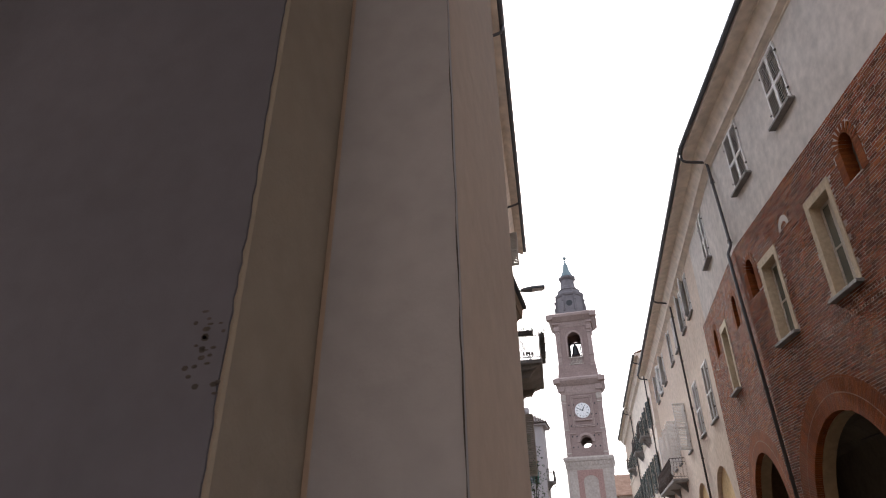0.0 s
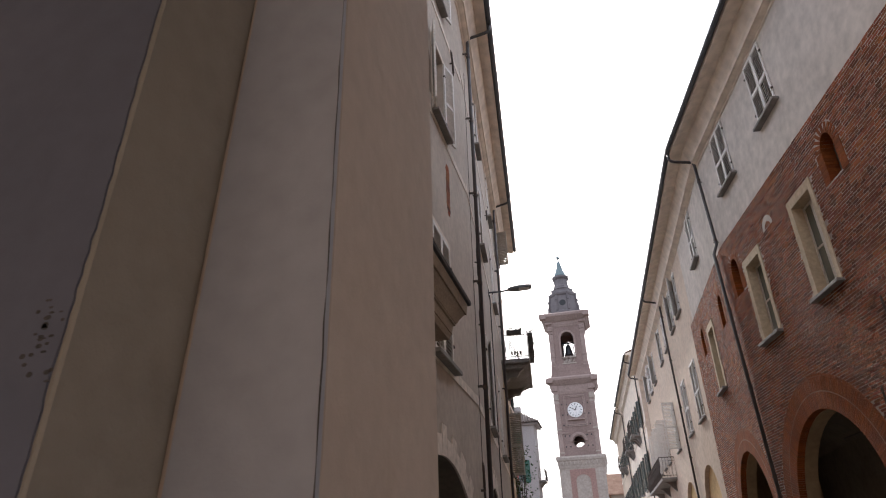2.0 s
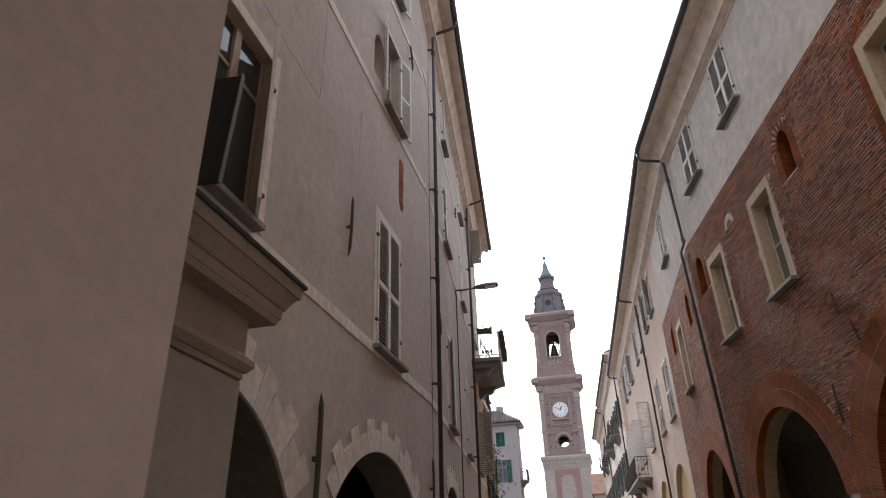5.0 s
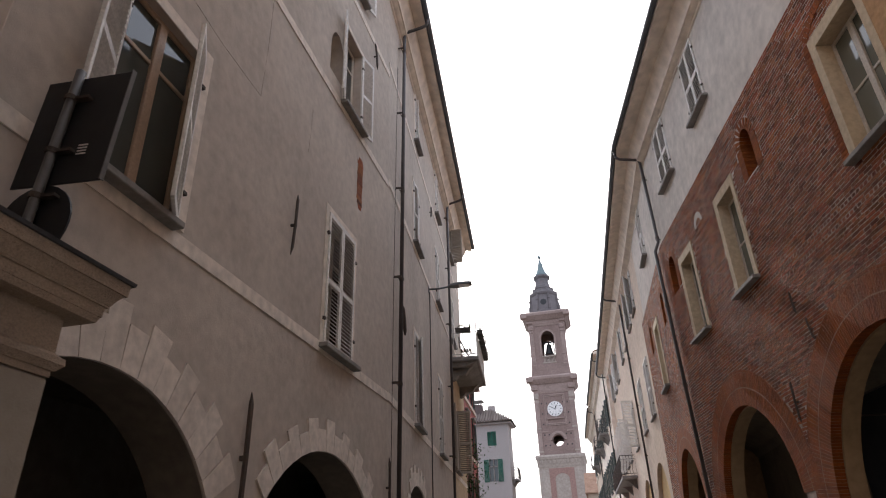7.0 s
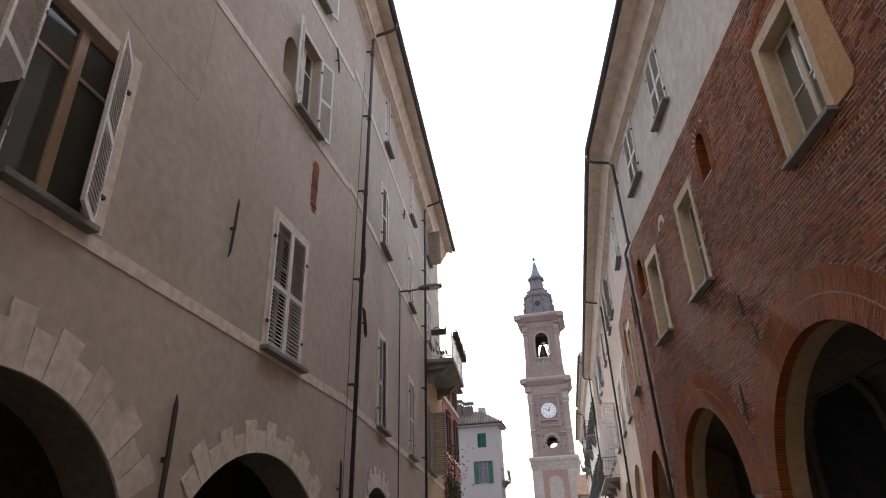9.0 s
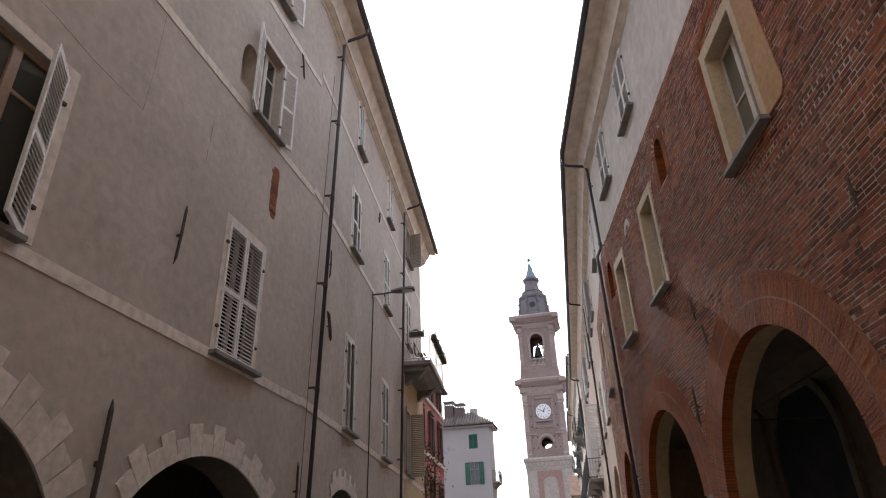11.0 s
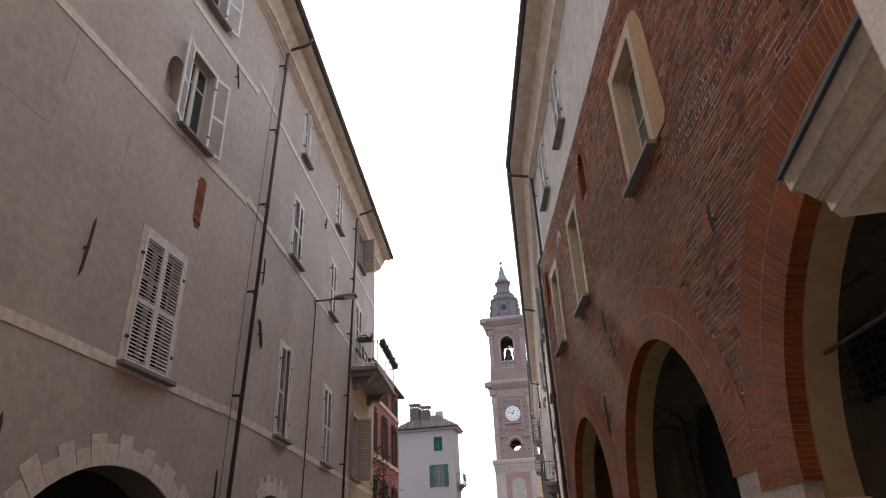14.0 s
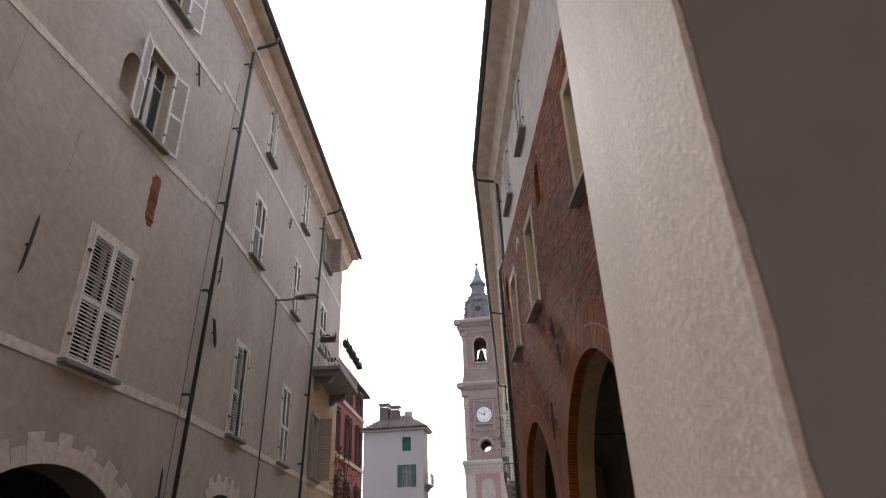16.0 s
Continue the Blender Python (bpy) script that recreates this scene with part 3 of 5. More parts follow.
RSPAN = {id(R1): (2.3, R1_LEN), id(R2): (0.0, 6.7)}
brick_walls = {}
for F, nm in ((R1, "wall_right"), (R2, "wall_right_far")):
    s0, s1 = RSPAN[id(F)]
    arches = [v for v in ARCHES.values() if v[0] is F]
    ho = [mir(F, arch_loop(c, zc, a, b, GROUND + 0.01, SE)) for _, c, zc, a, b, _ in arches]
    hb = [mir(F, arch_loop(c, zc, a + 0.06, b + 0.06, GROUND + 0.01, SE)) for _, c, zc, a, b, _ in arches]
    low = [mir(F, rect(v[1] + 0.1, v[2] - 0.1, v[3], v[4] - 0.06)) for v in STONE_WINDOWS.values() if v[0] is F]
    low += [mir(F, arch_loop(v[1], v[2], v[3], v[4], v[5])) for v in NICHES.values() if v[0] is F]
    w = tagged(part(nm, slab(mir(F, rect(s0, s1, GROUND, BRICK_TOP)), hb + low, -0.0045, 0.145), M_MORTAR, m=F.m), "weathered red brick palace wall with wide round arches", "wall", kind="structure")
    brick_walls[id(F)] = w
    inner = [mir(F, arch_loop(c, zc, a - 0.03, b - 0.03, GROUND + 0.01, SE)) for _, c, zc, a, b, _ in arches]
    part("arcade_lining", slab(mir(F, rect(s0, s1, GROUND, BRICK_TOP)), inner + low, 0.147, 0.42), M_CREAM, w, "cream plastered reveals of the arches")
    U, u1 = (RU1, RU1_LEN) if F is R1 else (RU2, 6.1)
    th = [mir(U, rect(*v[1:])) for v in PLAIN_TOP.values() if v[0] is U]
    tagged(part("wall_right_upper" if F is R1 else "wall_right_upper_far", slab(mir(U, rect(2.3 if F is R1 else 0.0, u1, BRICK_TOP - 0.3, EAVE_R)), th, 0.0, 0.5), M_RTOP, m=U.m), "smooth grey rendered top storey above the brick", "wall", kind="structure")
    # arcade inside: back wall, vault and cross walls; the first two carry its shade as colour
    xs = sorted(F.x(s0 - 0.5, s1 + 0.3))
    tagged(part("wall_arcade", boxes((xs[0], xs[1], 2.9, 3.1, GROUND, 9.0)), M_INNERSHADE, m=F.m), "plastered back wall of the brick arcade, interior shade in its colour", "wall", kind="structure")
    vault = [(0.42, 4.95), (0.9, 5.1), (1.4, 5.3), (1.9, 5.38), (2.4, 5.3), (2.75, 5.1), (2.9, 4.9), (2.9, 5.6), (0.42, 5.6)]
    tagged(part("ceiling", strip(vault, xs[0], xs[1]), M_INNERSHADE, m=F.m), "plastered barrel vault of the arcade, interior shade in its colour", "ceiling", kind="structure")
tagged(part("wall_arcade_far_end", boxes((-7.1, -6.7, 0.5, 3.2, GROUND, 9.0)), M_CREAM, m=R2.m), "cream wall closing the far end of the arcade", "wall", kind="structure")
tagged(part("wall_arcade_end", boxes((-2.6, -1.8, 0.42, 2.9, GROUND, 5.6)), M_CREAM, m=R1.m), "cream end wall of the brick arcade", "wall", kind="structure")
eaves(RU1, 2.3, RU1_LEN, EAVE_R, 0.75, 0, TURN_R, 0.42, drop=0.30)
downpipe(RU2, 0.12, EAVE_R - 0.10, 0.11, "dark downpipe at the bend of the brick wall", 0.75, r=0.046, lean=0.085, step=0.14)


def stone_window(F, s0, s1, z0, z1, near_band, label):
    """A casement in a moulded ochre stone surround with a slate sill."""
    ob = empty("stone_framed_window", F.at((s0 + s1) / 2, z0), label, "window", "stone-framed windows")
    w, h = s1 - s0, z1 - z0
    b0, b1 = 0.16, near_band            # bands at the far and the near side
    x0, x1 = (-w / 2 + b0, w / 2 - b1) if F.sgn < 0 else (-w / 2 + b1, w / 2 - b0)
    part("stone_surround", slab(rect(-w / 2, w / 2, 0, h), [rect(x0, x1, 0.005, h - 0.2)], -0.028, 0.34), M_STONE, ob)
    part("window_sill", boxes((-w / 2 - 0.02, w / 2 + 0.02, -0.15, 0.05, -0.075, -0.002), bevel=0.008), M_SILL, ob)
    sub = new("casement_window")
    sub.parent = ob
    sub.matrix_basis = Matrix.Translation(((x0 + x1) / 2, 0, 0.02))
    casement(sub, x1 - x0, h - 0.23, 0.2, M_FRAME, M_GLASS2, 0.5)
    return ob


for k, v in STONE_WINDOWS.items():
    stone_window(*v, 0.14, "cream casement window in an ochre stone surround with slate sill")
part("painted_surround", slab(mir(R1, [(6.89, 6.90), (7.0, 6.76), (7.40, 6.76), (7.40, 8.95), (7.30, 8.95), (7.15, 8.86), (7.04, 8.66), (6.97, 8.42), (6.95, 7.8)]), [], -0.022, 0.05), surface("orange_ochre_surround", (0.40, 0.235, 0.115), (0.45, 0.275, 0.145), big=1.5, small=12, bump=0.2), brick_walls[id(R1)], "orange-ochre painted surround")
for k, v in PLAIN_TOP.items():
    shuttered(*v, "top-floor window with closed off-white louvred shutters", near=k in "AB", border=0.0, sill=0.16, group="brick palace shutters", pitch=0.074)


def curve_points(c, zc, a, b, off, p=SE, n=240):
    """Points and outward normals along an arch from jamb to jamb, evenly spaced."""
    raw = []
    for i in range(n + 1):
        t = math.pi * i / n
        cx, sz = math.cos(t), math.sin(t)
        raw.append(Vector((c + a * math.copysign(abs(cx) ** (2 / p), cx), zc + b * abs(sz) ** (2 / p))))
    return raw


def even(raw, step):
    out, left = [], step / 2
    for p, q in zip(raw, raw[1:]):
        seg = (q - p).length
        d = (q - p) / seg if seg > 1e-9 else Vector((1, 0))
        at = left
        while at < seg:
            out.append((p + d * at, d))
            at += step
        left = at - seg
    return out


def wedge(t, g0, g1, y0, y1, grow):
    """A wedge-shaped arch brick: thickness t at its foot, from g0 to g1 along its length."""
    k = 1 + grow * (g1 - g0)
    pts = [(-t / 2, g0), (t / 2, g0), (t / 2 * k, g1), (-t / 2 * k, g1)]
    return slab(pts, [], y0, y1, back=False)


for key, (F, c, zc, a, b, ring) in ARCHES.items():
    wall = brick_walls[id(F)]
    half = ring / 2
    raw = curve_points(c, zc, a, b, 0)
    bed = mir(F, [(p.x, p.y) for p in curve_points(c, zc, a + ring + 0.012, b + ring + 0.012, 0, n=60)])
    inn = mir(F, [(p.x, p.y) for p in curve_points(c, zc, a + 0.004, b + 0.004, 0, n=60)])
    bm = bmesh.new()
    fo, fi = [bm.verts.new((x, -0.0128, z)) for x, z in bed], [bm.verts.new((x, -0.0128, z)) for x, z in inn]
    for i in range(len(fo) - 1):
        bm.faces.new((fo[i], fo[i + 1], fi[i + 1], fi[i]))
    deep = [bm.verts.new((x, 0.145, z)) for x, z in inn]
    for i in range(len(fi) - 1):
        bm.faces.new((fi[i], fi[i + 1], deep[i + 1], deep[i]))
    bed_ob = part("brick_arch", bm, M_ARCHJOINT, wall, "double ring of orange-red radial brick")
    step = 0.049
    singles = key == "N"
    rest = bmesh.new()
    for ringno, (g0, g1) in enumerate(((0.0, half - 0.012), (half + 0.012, ring - 0.05))):
        grow = 1 / (a + g0)
        t = (step - 0.0052) * (1 + g0 / a)
        me = mesh_of("brick", wedge(t, g0, g1, -0.015 + 0.001 * ringno, 0.145 if ringno == 0 else 0.05, grow), M_ARCHBRICK)
        for p, d in even(raw, step):
            nrm = Vector((d.y, -d.x))
            px = p.x if F.sgn > 0 else -p.x
            nx = nrm.x if F.sgn > 0 else -nrm.x
            ang = math.atan2(nx, nrm.y)
            m = Matrix.Translation((px, random.uniform(-0.001, 0.001), p.y)) @ Matrix.Rotation(ang, 4, "Y")
            if singles:
                shared("brick", me, bed_ob, m)
            else:
                tmp = bmesh.new()
                tmp.from_mesh(me)
                tmp.transform(m)
                vs = [rest.verts.new(v.co) for v in tmp.verts]
                tmp.verts.ensure_lookup_table()
                for f in tmp.faces:
                    rest.faces.new([vs[v.index] for v in f.verts])
                tmp.free()
    if singles:
        rest.free()
    else:
        tagged(part("bricks", rest, M_ARCHBRICK, bed_ob), kind="stuff")
    # thin outer rowlock course
    bm = bmesh.new()
    for p, d in even(curve_points(c, zc, a + ring - 0.04, b + ring - 0.04, 0), 0.24):
        nrm = Vector((d.y, -d.x))
        px, nx = (p.x, nrm.x) if F.sgn > 0 else (-p.x, -nrm.x)
        box(bm, -0.114, 0.114, -0.0145, 0.05, 0, 0.045, m=Matrix.Translation((px, 0, p.y)) @ Matrix.Rotation(math.atan2(nx, nrm.y), 4, "Y"))
    tagged(part("bricks", bm, M_ARCHBRICK, bed_ob), kind="stuff")
    # plastered pier below the springing
    if F is R1:
        for sx in (-1, 1):
            x0, x1 = sorted(F.x(c + sx * (a - 0.04), c + sx * (a + ring)))
            part("pier_facing", boxes((x0, x1, -0.03, 0.47, GROUND, zc - (0.14 if key == "N" else 0.42)), bevel=0.01), M_STONE, wall, "pale plastered arcade pier")

# niches of the brick wall
for k, (F, c, zc, a, b, foot) in NICHES.items():
    wall = brick_walls[id(F)]
    loop = mir(F, arch_loop(c, zc, a + 0.02, b + 0.02, foot - 0.02, n=16))
    # backs of A and D take the dark colour for the shade in the recess
    back = part("niche", slab(loop, [], 0.24, 0.28), M_BRICK if k in "BC" else M_INNERSHADE, wall, "round-headed niche in the brick")
    bm = bmesh.new()
    raw = curve_points(c, zc, a, b, 0, 2.0, 80)
    raw = [Vector((c + a, foot + (zc - foot) * i / 8)) for i in range(8)] + raw + [Vector((c - a, zc - (zc - foot) * i / 8)) for i in range(1, 9)]
    for p, d in even(raw, 0.075):
        nrm = Vector((d.y, -d.x))
        px, nx = (p.x, nrm.x) if F.sgn > 0 else (-p.x, -nrm.x)
        box(bm, -0.034, 0.034, -0.016, 0.34, -0.014, 0.20, m=Matrix.Translation((px, 0, p.y)) @ Matrix.Rotation(math.atan2(nx, nrm.y), 4, "Y"))
    tagged(part("bricks", bm, M_ARCHBRICK, wall), kind="stuff")

# old brick arch over the nearest stone window, with its far jamb
bm = bmesh.new()
raw = curve_points(7.92, 8.60, 0.99, 0.62, 0, 2.0, 80)
raw = [Vector((8.73, 6.80 + 0.2 * i)) for i in range(10)] + [p for p in raw if p.x < 8.72]
for p, d in even(raw, 0.072):
    nrm = Vector((d.y, -d.x))
    box(bm, -0.030, 0.030, -0.013 - random.uniform(0, 0.004), 0.03, 0, 0.15, m=Matrix.Translation((-p.x, 0, p.y)) @ Matrix.Rotation(math.atan2(-nrm.x, nrm.y), 4, "Y"))
tagged(part("relieving_arch", bm, M_ARCHBRICK, brick_walls[id(R1)], "old brick relieving arch round the stone window"), kind="stuff")


# ---- the portico from which one looks ----
pier = empty("portico_pier", Matrix.Translation((-2.55, 0.9, GROUND)), "stepped tan and grey plastered portico pier", "pier", "portico piers")


def on(ob, bm, name, material, label="", m=None):
    return part(name, bm, material, ob, label, m=m if m is not None else ob.matrix_basis.inverted())


TOP = 5.3
on(pier, boxes((-5.2, -2.55, 0.527, 1.25, GROUND, TOP), bevel=0.012), "shaft", M_PIER)


def leaning(bm, below, rate):
    """Old plaster out of plumb: moves what lies left of x = below, by rate for each metre of height."""
    for v in bm.verts:
        if v.co.x < below:
            v.co.x += (v.co.z - 2.75) * rate
    return bm


on(pier, leaning(boxes((-2.785, -2.549, 0.515, 0.53, GROUND, TOP)), -2.6, 0.04), "grey_strip", M_PIERGREY, "grey painted plaster strip")
# pilaster in the darkened copy, for its place in the shade
on(pier, leaning(boxes((-3.44, -2.80, 0.274, 0.53, GROUND, TOP), bevel=0.004), 0, 0.042), "inner_pilaster", M_PIERGLOOM)
rj = random.Random(8)
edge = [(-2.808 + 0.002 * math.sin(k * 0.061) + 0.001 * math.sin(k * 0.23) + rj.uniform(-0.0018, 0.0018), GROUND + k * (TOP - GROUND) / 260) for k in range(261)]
# thin sheets whose colour darkens the pier faces turned to the viewer
on(pier, leaning(slab([(-3.442, GROUND), *edge, (-3.442, TOP)], [], 0.270, 0.276), 0, 0.042), "dark_facing", M_PIERSHADE, "blue-grey plaster facing, portico shade in its colour")
on(pier, boxes((-5.2, -3.46, 0.512, 0.524, GROUND, TOP)), "rear_facing", M_PIERSHADE, "dark plaster facing, portico shade in its colour")
on(pier, leaning(boxes((-3.75, -2.79, 1.25, 2.0, GROUND, 2.582), bevel=0.008), 0, 0.02), "outer_shaft", M_PIERGLOOM)


rg = random.Random(3)
M_CHIP = surface("dark_chipped_plaster", (0.07, 0.06, 0.055), (0.10, 0.085, 0.075), big=8, small=60, bump=0.6)
for _ in range(26):
    u, v, r = rg.gauss(0, 0.014), rg.gauss(0, 0.03), rg.uniform(0.0012, 0.0045)
    bm = lathe(bmesh.new(), [(r, 0.0), (r * 0.9, 0.0003), (0.0002, 0.0003)], 6)
    on(pier, bm, "chip", M_CHIP, m=pier.matrix_basis.inverted() @ Matrix.Translation((-2.862 + u, 0.2698, 2.265 + v)) @ Matrix.Rotation(radians(90), 4, "X") @ Matrix.Diagonal((1.6, rg.uniform(0.5, 1.3), 1, 1)))


# thin dark tube of uneven width along the corner
bm = bmesh.new()
tube(bm, [(-2.5495 + rg.uniform(-0.0012, 0.0012), 0.5145, GROUND + k * (TOP - GROUND) / 90) for k in range(91)], [rg.uniform(0.0003, 0.0017) for _ in range(91)], 5)
on(pier, bm, "worn_arris", M_CHIP, "thin dark uneven line along the plaster edge")


def impost(ob, x_face, x_edge, x_back, y0, y1, yfront, zt, sgn, stone=None, tall=1.0):
    """Moulded impost: necking, fascia, sloping corona and a lead cover, round the free faces of a pillar."""
    def ring_course(z0, z1, o0, o1, material, name, label=""):
        bm = bmesh.new()
        lo = [(x_back, y0), (x_face + sgn * o0, y0), (x_face + sgn * o0, y1 + o0), (x_back, y1 + o0)]
        hi = [(x_back, y0), (x_face + sgn * o1, y0), (x_face + sgn * o1, y1 + o1), (x_back, y1 + o1)]
        a = [bm.verts.new((x, y, z0)) for x, y in lo]
        b = [bm.verts.new((x, y, z1)) for x, y in hi]
        bm.faces.new(a)
        bm.faces.new(b)
        for i in range(4):
            bm.faces.new((a[i], a[(i + 1) % 4], b[(i + 1) % 4], b[i]))
        on(ob, bm, name, material, label)
    d = abs(x_edge - x_face)
    stone = stone or M_IMPOST
    ring_course(zt - 0.395, zt - 0.37, 0.008, 0.030, stone, "necking")
    ring_course(zt - 0.37, zt - 0.345, 0.030, 0.027, stone, "necking")
    ring_course(zt - 0.345, zt - 0.325, 0.022, 0.001, stone, "necking")
    ring_course(zt - 0.42, zt - 0.16 * tall, 0.0, 0.0, stone, "frieze")
    ring_course(zt - 0.185 * tall, zt - 0.16 * tall, d * 0.50, d * 0.56, stone, "bed_mould")
    ring_course(zt - 0.16 * tall, zt - 0.118 * tall, d * 0.58, d * 0.60, stone, "corona")
    ring_course(zt - 0.118 * tall, zt - 0.11 * tall, d * 0.66, d * 0.66, stone, "fillet")
    ring_course(zt - 0.11 * tall, zt - 0.085 * tall, d * 0.68, d * 0.76, stone, "cyma")
    ring_course(zt - 0.085 * tall, zt - 0.058 * tall, d * 0.76, d * 0.88, stone, "cyma")
    ring_course(zt - 0.058 * tall, zt - 0.008 * tall, d * 0.93, d * 0.96, stone, "fillet")
    ring_course(zt - 0.010, zt + 0.004, d * 1.04, d * 1.06, M_LEAD, "lead_cover", "dark lead cover")


impost(pier, -2.79, -2.635, -3.75, 1.25, 2.0, 2.2, 3.005, 1)

pier2 = empty("portico_pier", Matrix.Translation((2.35, 0.8, GROUND)), "rough pinkish plastered portico pier with a pale stone impost", "pier", "portico piers")
QX = 2.345
on(pier2, boxes((QX, 5.2, 0.38, 1.06, GROUND, TOP), bevel=0.006), "shaft", M_ROUGHPIER)
# thin dark sheet over the shaft's front paints its shaded side
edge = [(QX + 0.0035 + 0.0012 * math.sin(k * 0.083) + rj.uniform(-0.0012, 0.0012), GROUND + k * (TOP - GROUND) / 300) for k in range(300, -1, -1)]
on(pier2, slab([(5.2, GROUND), (5.2, TOP), *edge], [], 0.3775, 0.382), "grey_facing", M_QSHADE, "brown-grey plaster facing, darkened for the side in shade")
on(pier2, boxes((2.72, 3.6, 1.06, 1.86, GROUND, 2.547), bevel=0.008), "outer_shaft", M_ROUGHPIER)
impost(pier2, 2.72, 2.53, 3.6, 1.06, 1.86, 2.05, 2.97, -1, M_PALESTONE, 1.2)

# unseen rest of the portico, added over and behind the viewer to limit skylight
tagged(part("wall_portico", boxes((-9, 9, 0.53, 1.25, TOP + 0.4, 14.0)), M_PIER), "unseen tan plastered wall assumed over the portico", "wall", kind="structure")
tagged(part("lintel", boxes((-9, 9, 0.53, 1.25, TOP, TOP + 0.4)), M_PIER), "unseen tan plastered lintel assumed across the portico piers", "lintel", kind="structure")
tagged(part("ceiling_portico", boxes((-9, 9, -4.2, 0.53, TOP, TOP + 0.3)), M_PIER), "unseen plain plastered portico ceiling", "ceiling", kind="structure")

# unseen wall added behind the viewer, it dims the piers' near faces
tagged(part("wall_square", boxes((-30, 30, -16.5, -16, GROUND, 13.0)), M_PIER), "unseen plain wall added behind the viewer to cut skylight", "wall", kind="structure")

# ---- bell tower ----
M_TBRICK = surface("pink_grey_tower_brick", (0.235, 0.168, 0.148), (0.3, 0.22, 0.195), big=0.35, small=4, bump=0.3, stain=0.4, stain_colour=(0.18, 0.135, 0.13))
M_TSTONE = surface("pink_tower_moulding", (0.3, 0.225, 0.2), (0.36, 0.275, 0.245), big=0.4, small=4, bump=0.2, stain=0.3, stain_colour=(0.22, 0.165, 0.155))
M_TPALE = surface("pale_tower_render", (0.36, 0.305, 0.262), (0.41, 0.35, 0.305), big=0.3, small=3, bump=0.2, stain=0.2, stain_colour=(0.4, 0.32, 0.26))
M_TPINK = surface("faded_pink_panel", (0.30, 0.185, 0.158), (0.34, 0.22, 0.19), big=0.4, small=4, bump=0.1)
M_COPPER = surface("green_copper_cap", (0.15, 0.20, 0.21), (0.19, 0.25, 0.26), big=0.6, small=6, bump=0.1, rough=0.6)
M_DIAL = surface("white_clock_dial", (0.80, 0.78, 0.76), (0.74, 0.72, 0.70), big=0.8, small=6, bump=0.0, rough=0.5)
M_BLACK = surface("black_iron_and_hole_dark", (0.02, 0.02, 0.022), (0.03, 0.03, 0.032), big=2, small=20, bump=0.0, rough=0.5)
TC = (-7.75, 123.6)
tower = empty("bell_tower", Matrix.Translation((*TC, GROUND)), "tall pink-grey brick bell tower with a white clock", "tower")
TM = Matrix.Translation((0, 0, -GROUND))


def tw(name, bm, material, label="", smooth=False):
    return part(name, bm, material, tower, label, smooth, TM)


def square(*rows):
    """Square courses: half-width below, half-width above, heights."""
    bm = bmesh.new()
    for h0, h1, z0, z1 in rows:
        a = [bm.verts.new((sx * h0, sy * h0, z0)) for sx, sy in ((-1, -1), (1, -1), (1, 1), (-1, 1))]
        b = [bm.verts.new((sx * h1, sy * h1, z1)) for sx, sy in ((-1, -1), (1, -1), (1, 1), (-1, 1))]
        bm.faces.new(a)
        bm.faces.new(b)
        for i in range(4):
            bm.faces.new((a[i], a[(i + 1) % 4], b[(i + 1) % 4], b[i]))
    return bm


def courses(name, material, rows):
    for r in rows:
        tw(name, square(r), material)


tw("base", square((4.0, 4.0, GROUND, 18.0)), M_TPALE)
courses("cornice", M_TPALE, ((4.02, 4.1, 17.6, 17.9), (4.1, 4.2, 17.9, 18.9), (4.35, 4.42, 19.1, 19.5), (4.42, 4.3, 19.5, 19.8), (4.2, 4.35, 18.9, 19.1)))
for i in range(13):
    tw("corbel", boxes((-4.05 + i * 0.66, -3.80 + i * 0.66, -4.32, -4.0, 18.25, 18.95), bevel=0.05), M_TPALE)
tw("pink_panel", slab(rect(-2.2, 2.2, 6, 17.5), [arch_loop(0, 15.6, 1.25, 1.0, 6.3)], -4.06, -3.98), M_TPINK)
tw("arched_panel", slab(arch_loop(0, 15.55, 1.05, 0.85, 6.6), [], -4.05, -3.97), M_TPALE)

S = 3.58
front = [arch_loop(0, 22.3, 0.98, 0.98, 22.29, n=24)[1:-1] + [(0.98 * math.cos(math.pi + math.pi * k / 12), 22.3 + 0.98 * math.sin(math.pi + math.pi * k / 12)) for k in range(1, 12)]]
bm = slab(rect(-S, S, 19.8, 31.2), front, -S, -S + 0.9)
tw("clock_stage_wall", bm, M_TBRICK)
tw("clock_stage_wall", slab(rect(-S, S, 19.8, 31.2), front, S - 0.9, S), M_TBRICK)
for sx in (-1, 1):
    x0, x1 = sorted((sx * S, sx * (S - 0.9)))
    tw("clock_stage_wall", boxes((x0, x1, -S + 0.9, S - 0.9, 19.8, 31.2)), M_TBRICK)
    x0, x1 = sorted((sx * (S + 0.1), sx * (S - 0.75)))
    tw("corner_pilaster", boxes((x0, x1, -S - 0.12, -S + 0.3, 19.8, 31.0), bevel=0.03), M_TSTONE)
    tw("pilaster_capital", boxes((x0 - 0.08, x1 + 0.08, -S - 0.22, -S + 0.3, 29.9, 31.0), bevel=0.08), M_TPALE)
    # putlog holes beside the dial, black patches in place of their inner shade
    for zz in (21.5, 23.4, 25.3, 27.2, 29.1):
        for xx in (1.55, 2.35):
            tw("putlog_hole", boxes((sx * xx - 0.11, sx * xx + 0.11, -S - 0.012, -S + 0.02, zz - 0.13, zz + 0.13)), M_BLACK)
tw("round_window_moulding", slab(arch_loop(0, 22.35, 1.6, 1.6, 22.34, n=24), [arch_loop(0, 22.36, 1.15, 1.15, 22.35, n=24)], -S - 0.2, -S + 0.05), M_TSTONE)
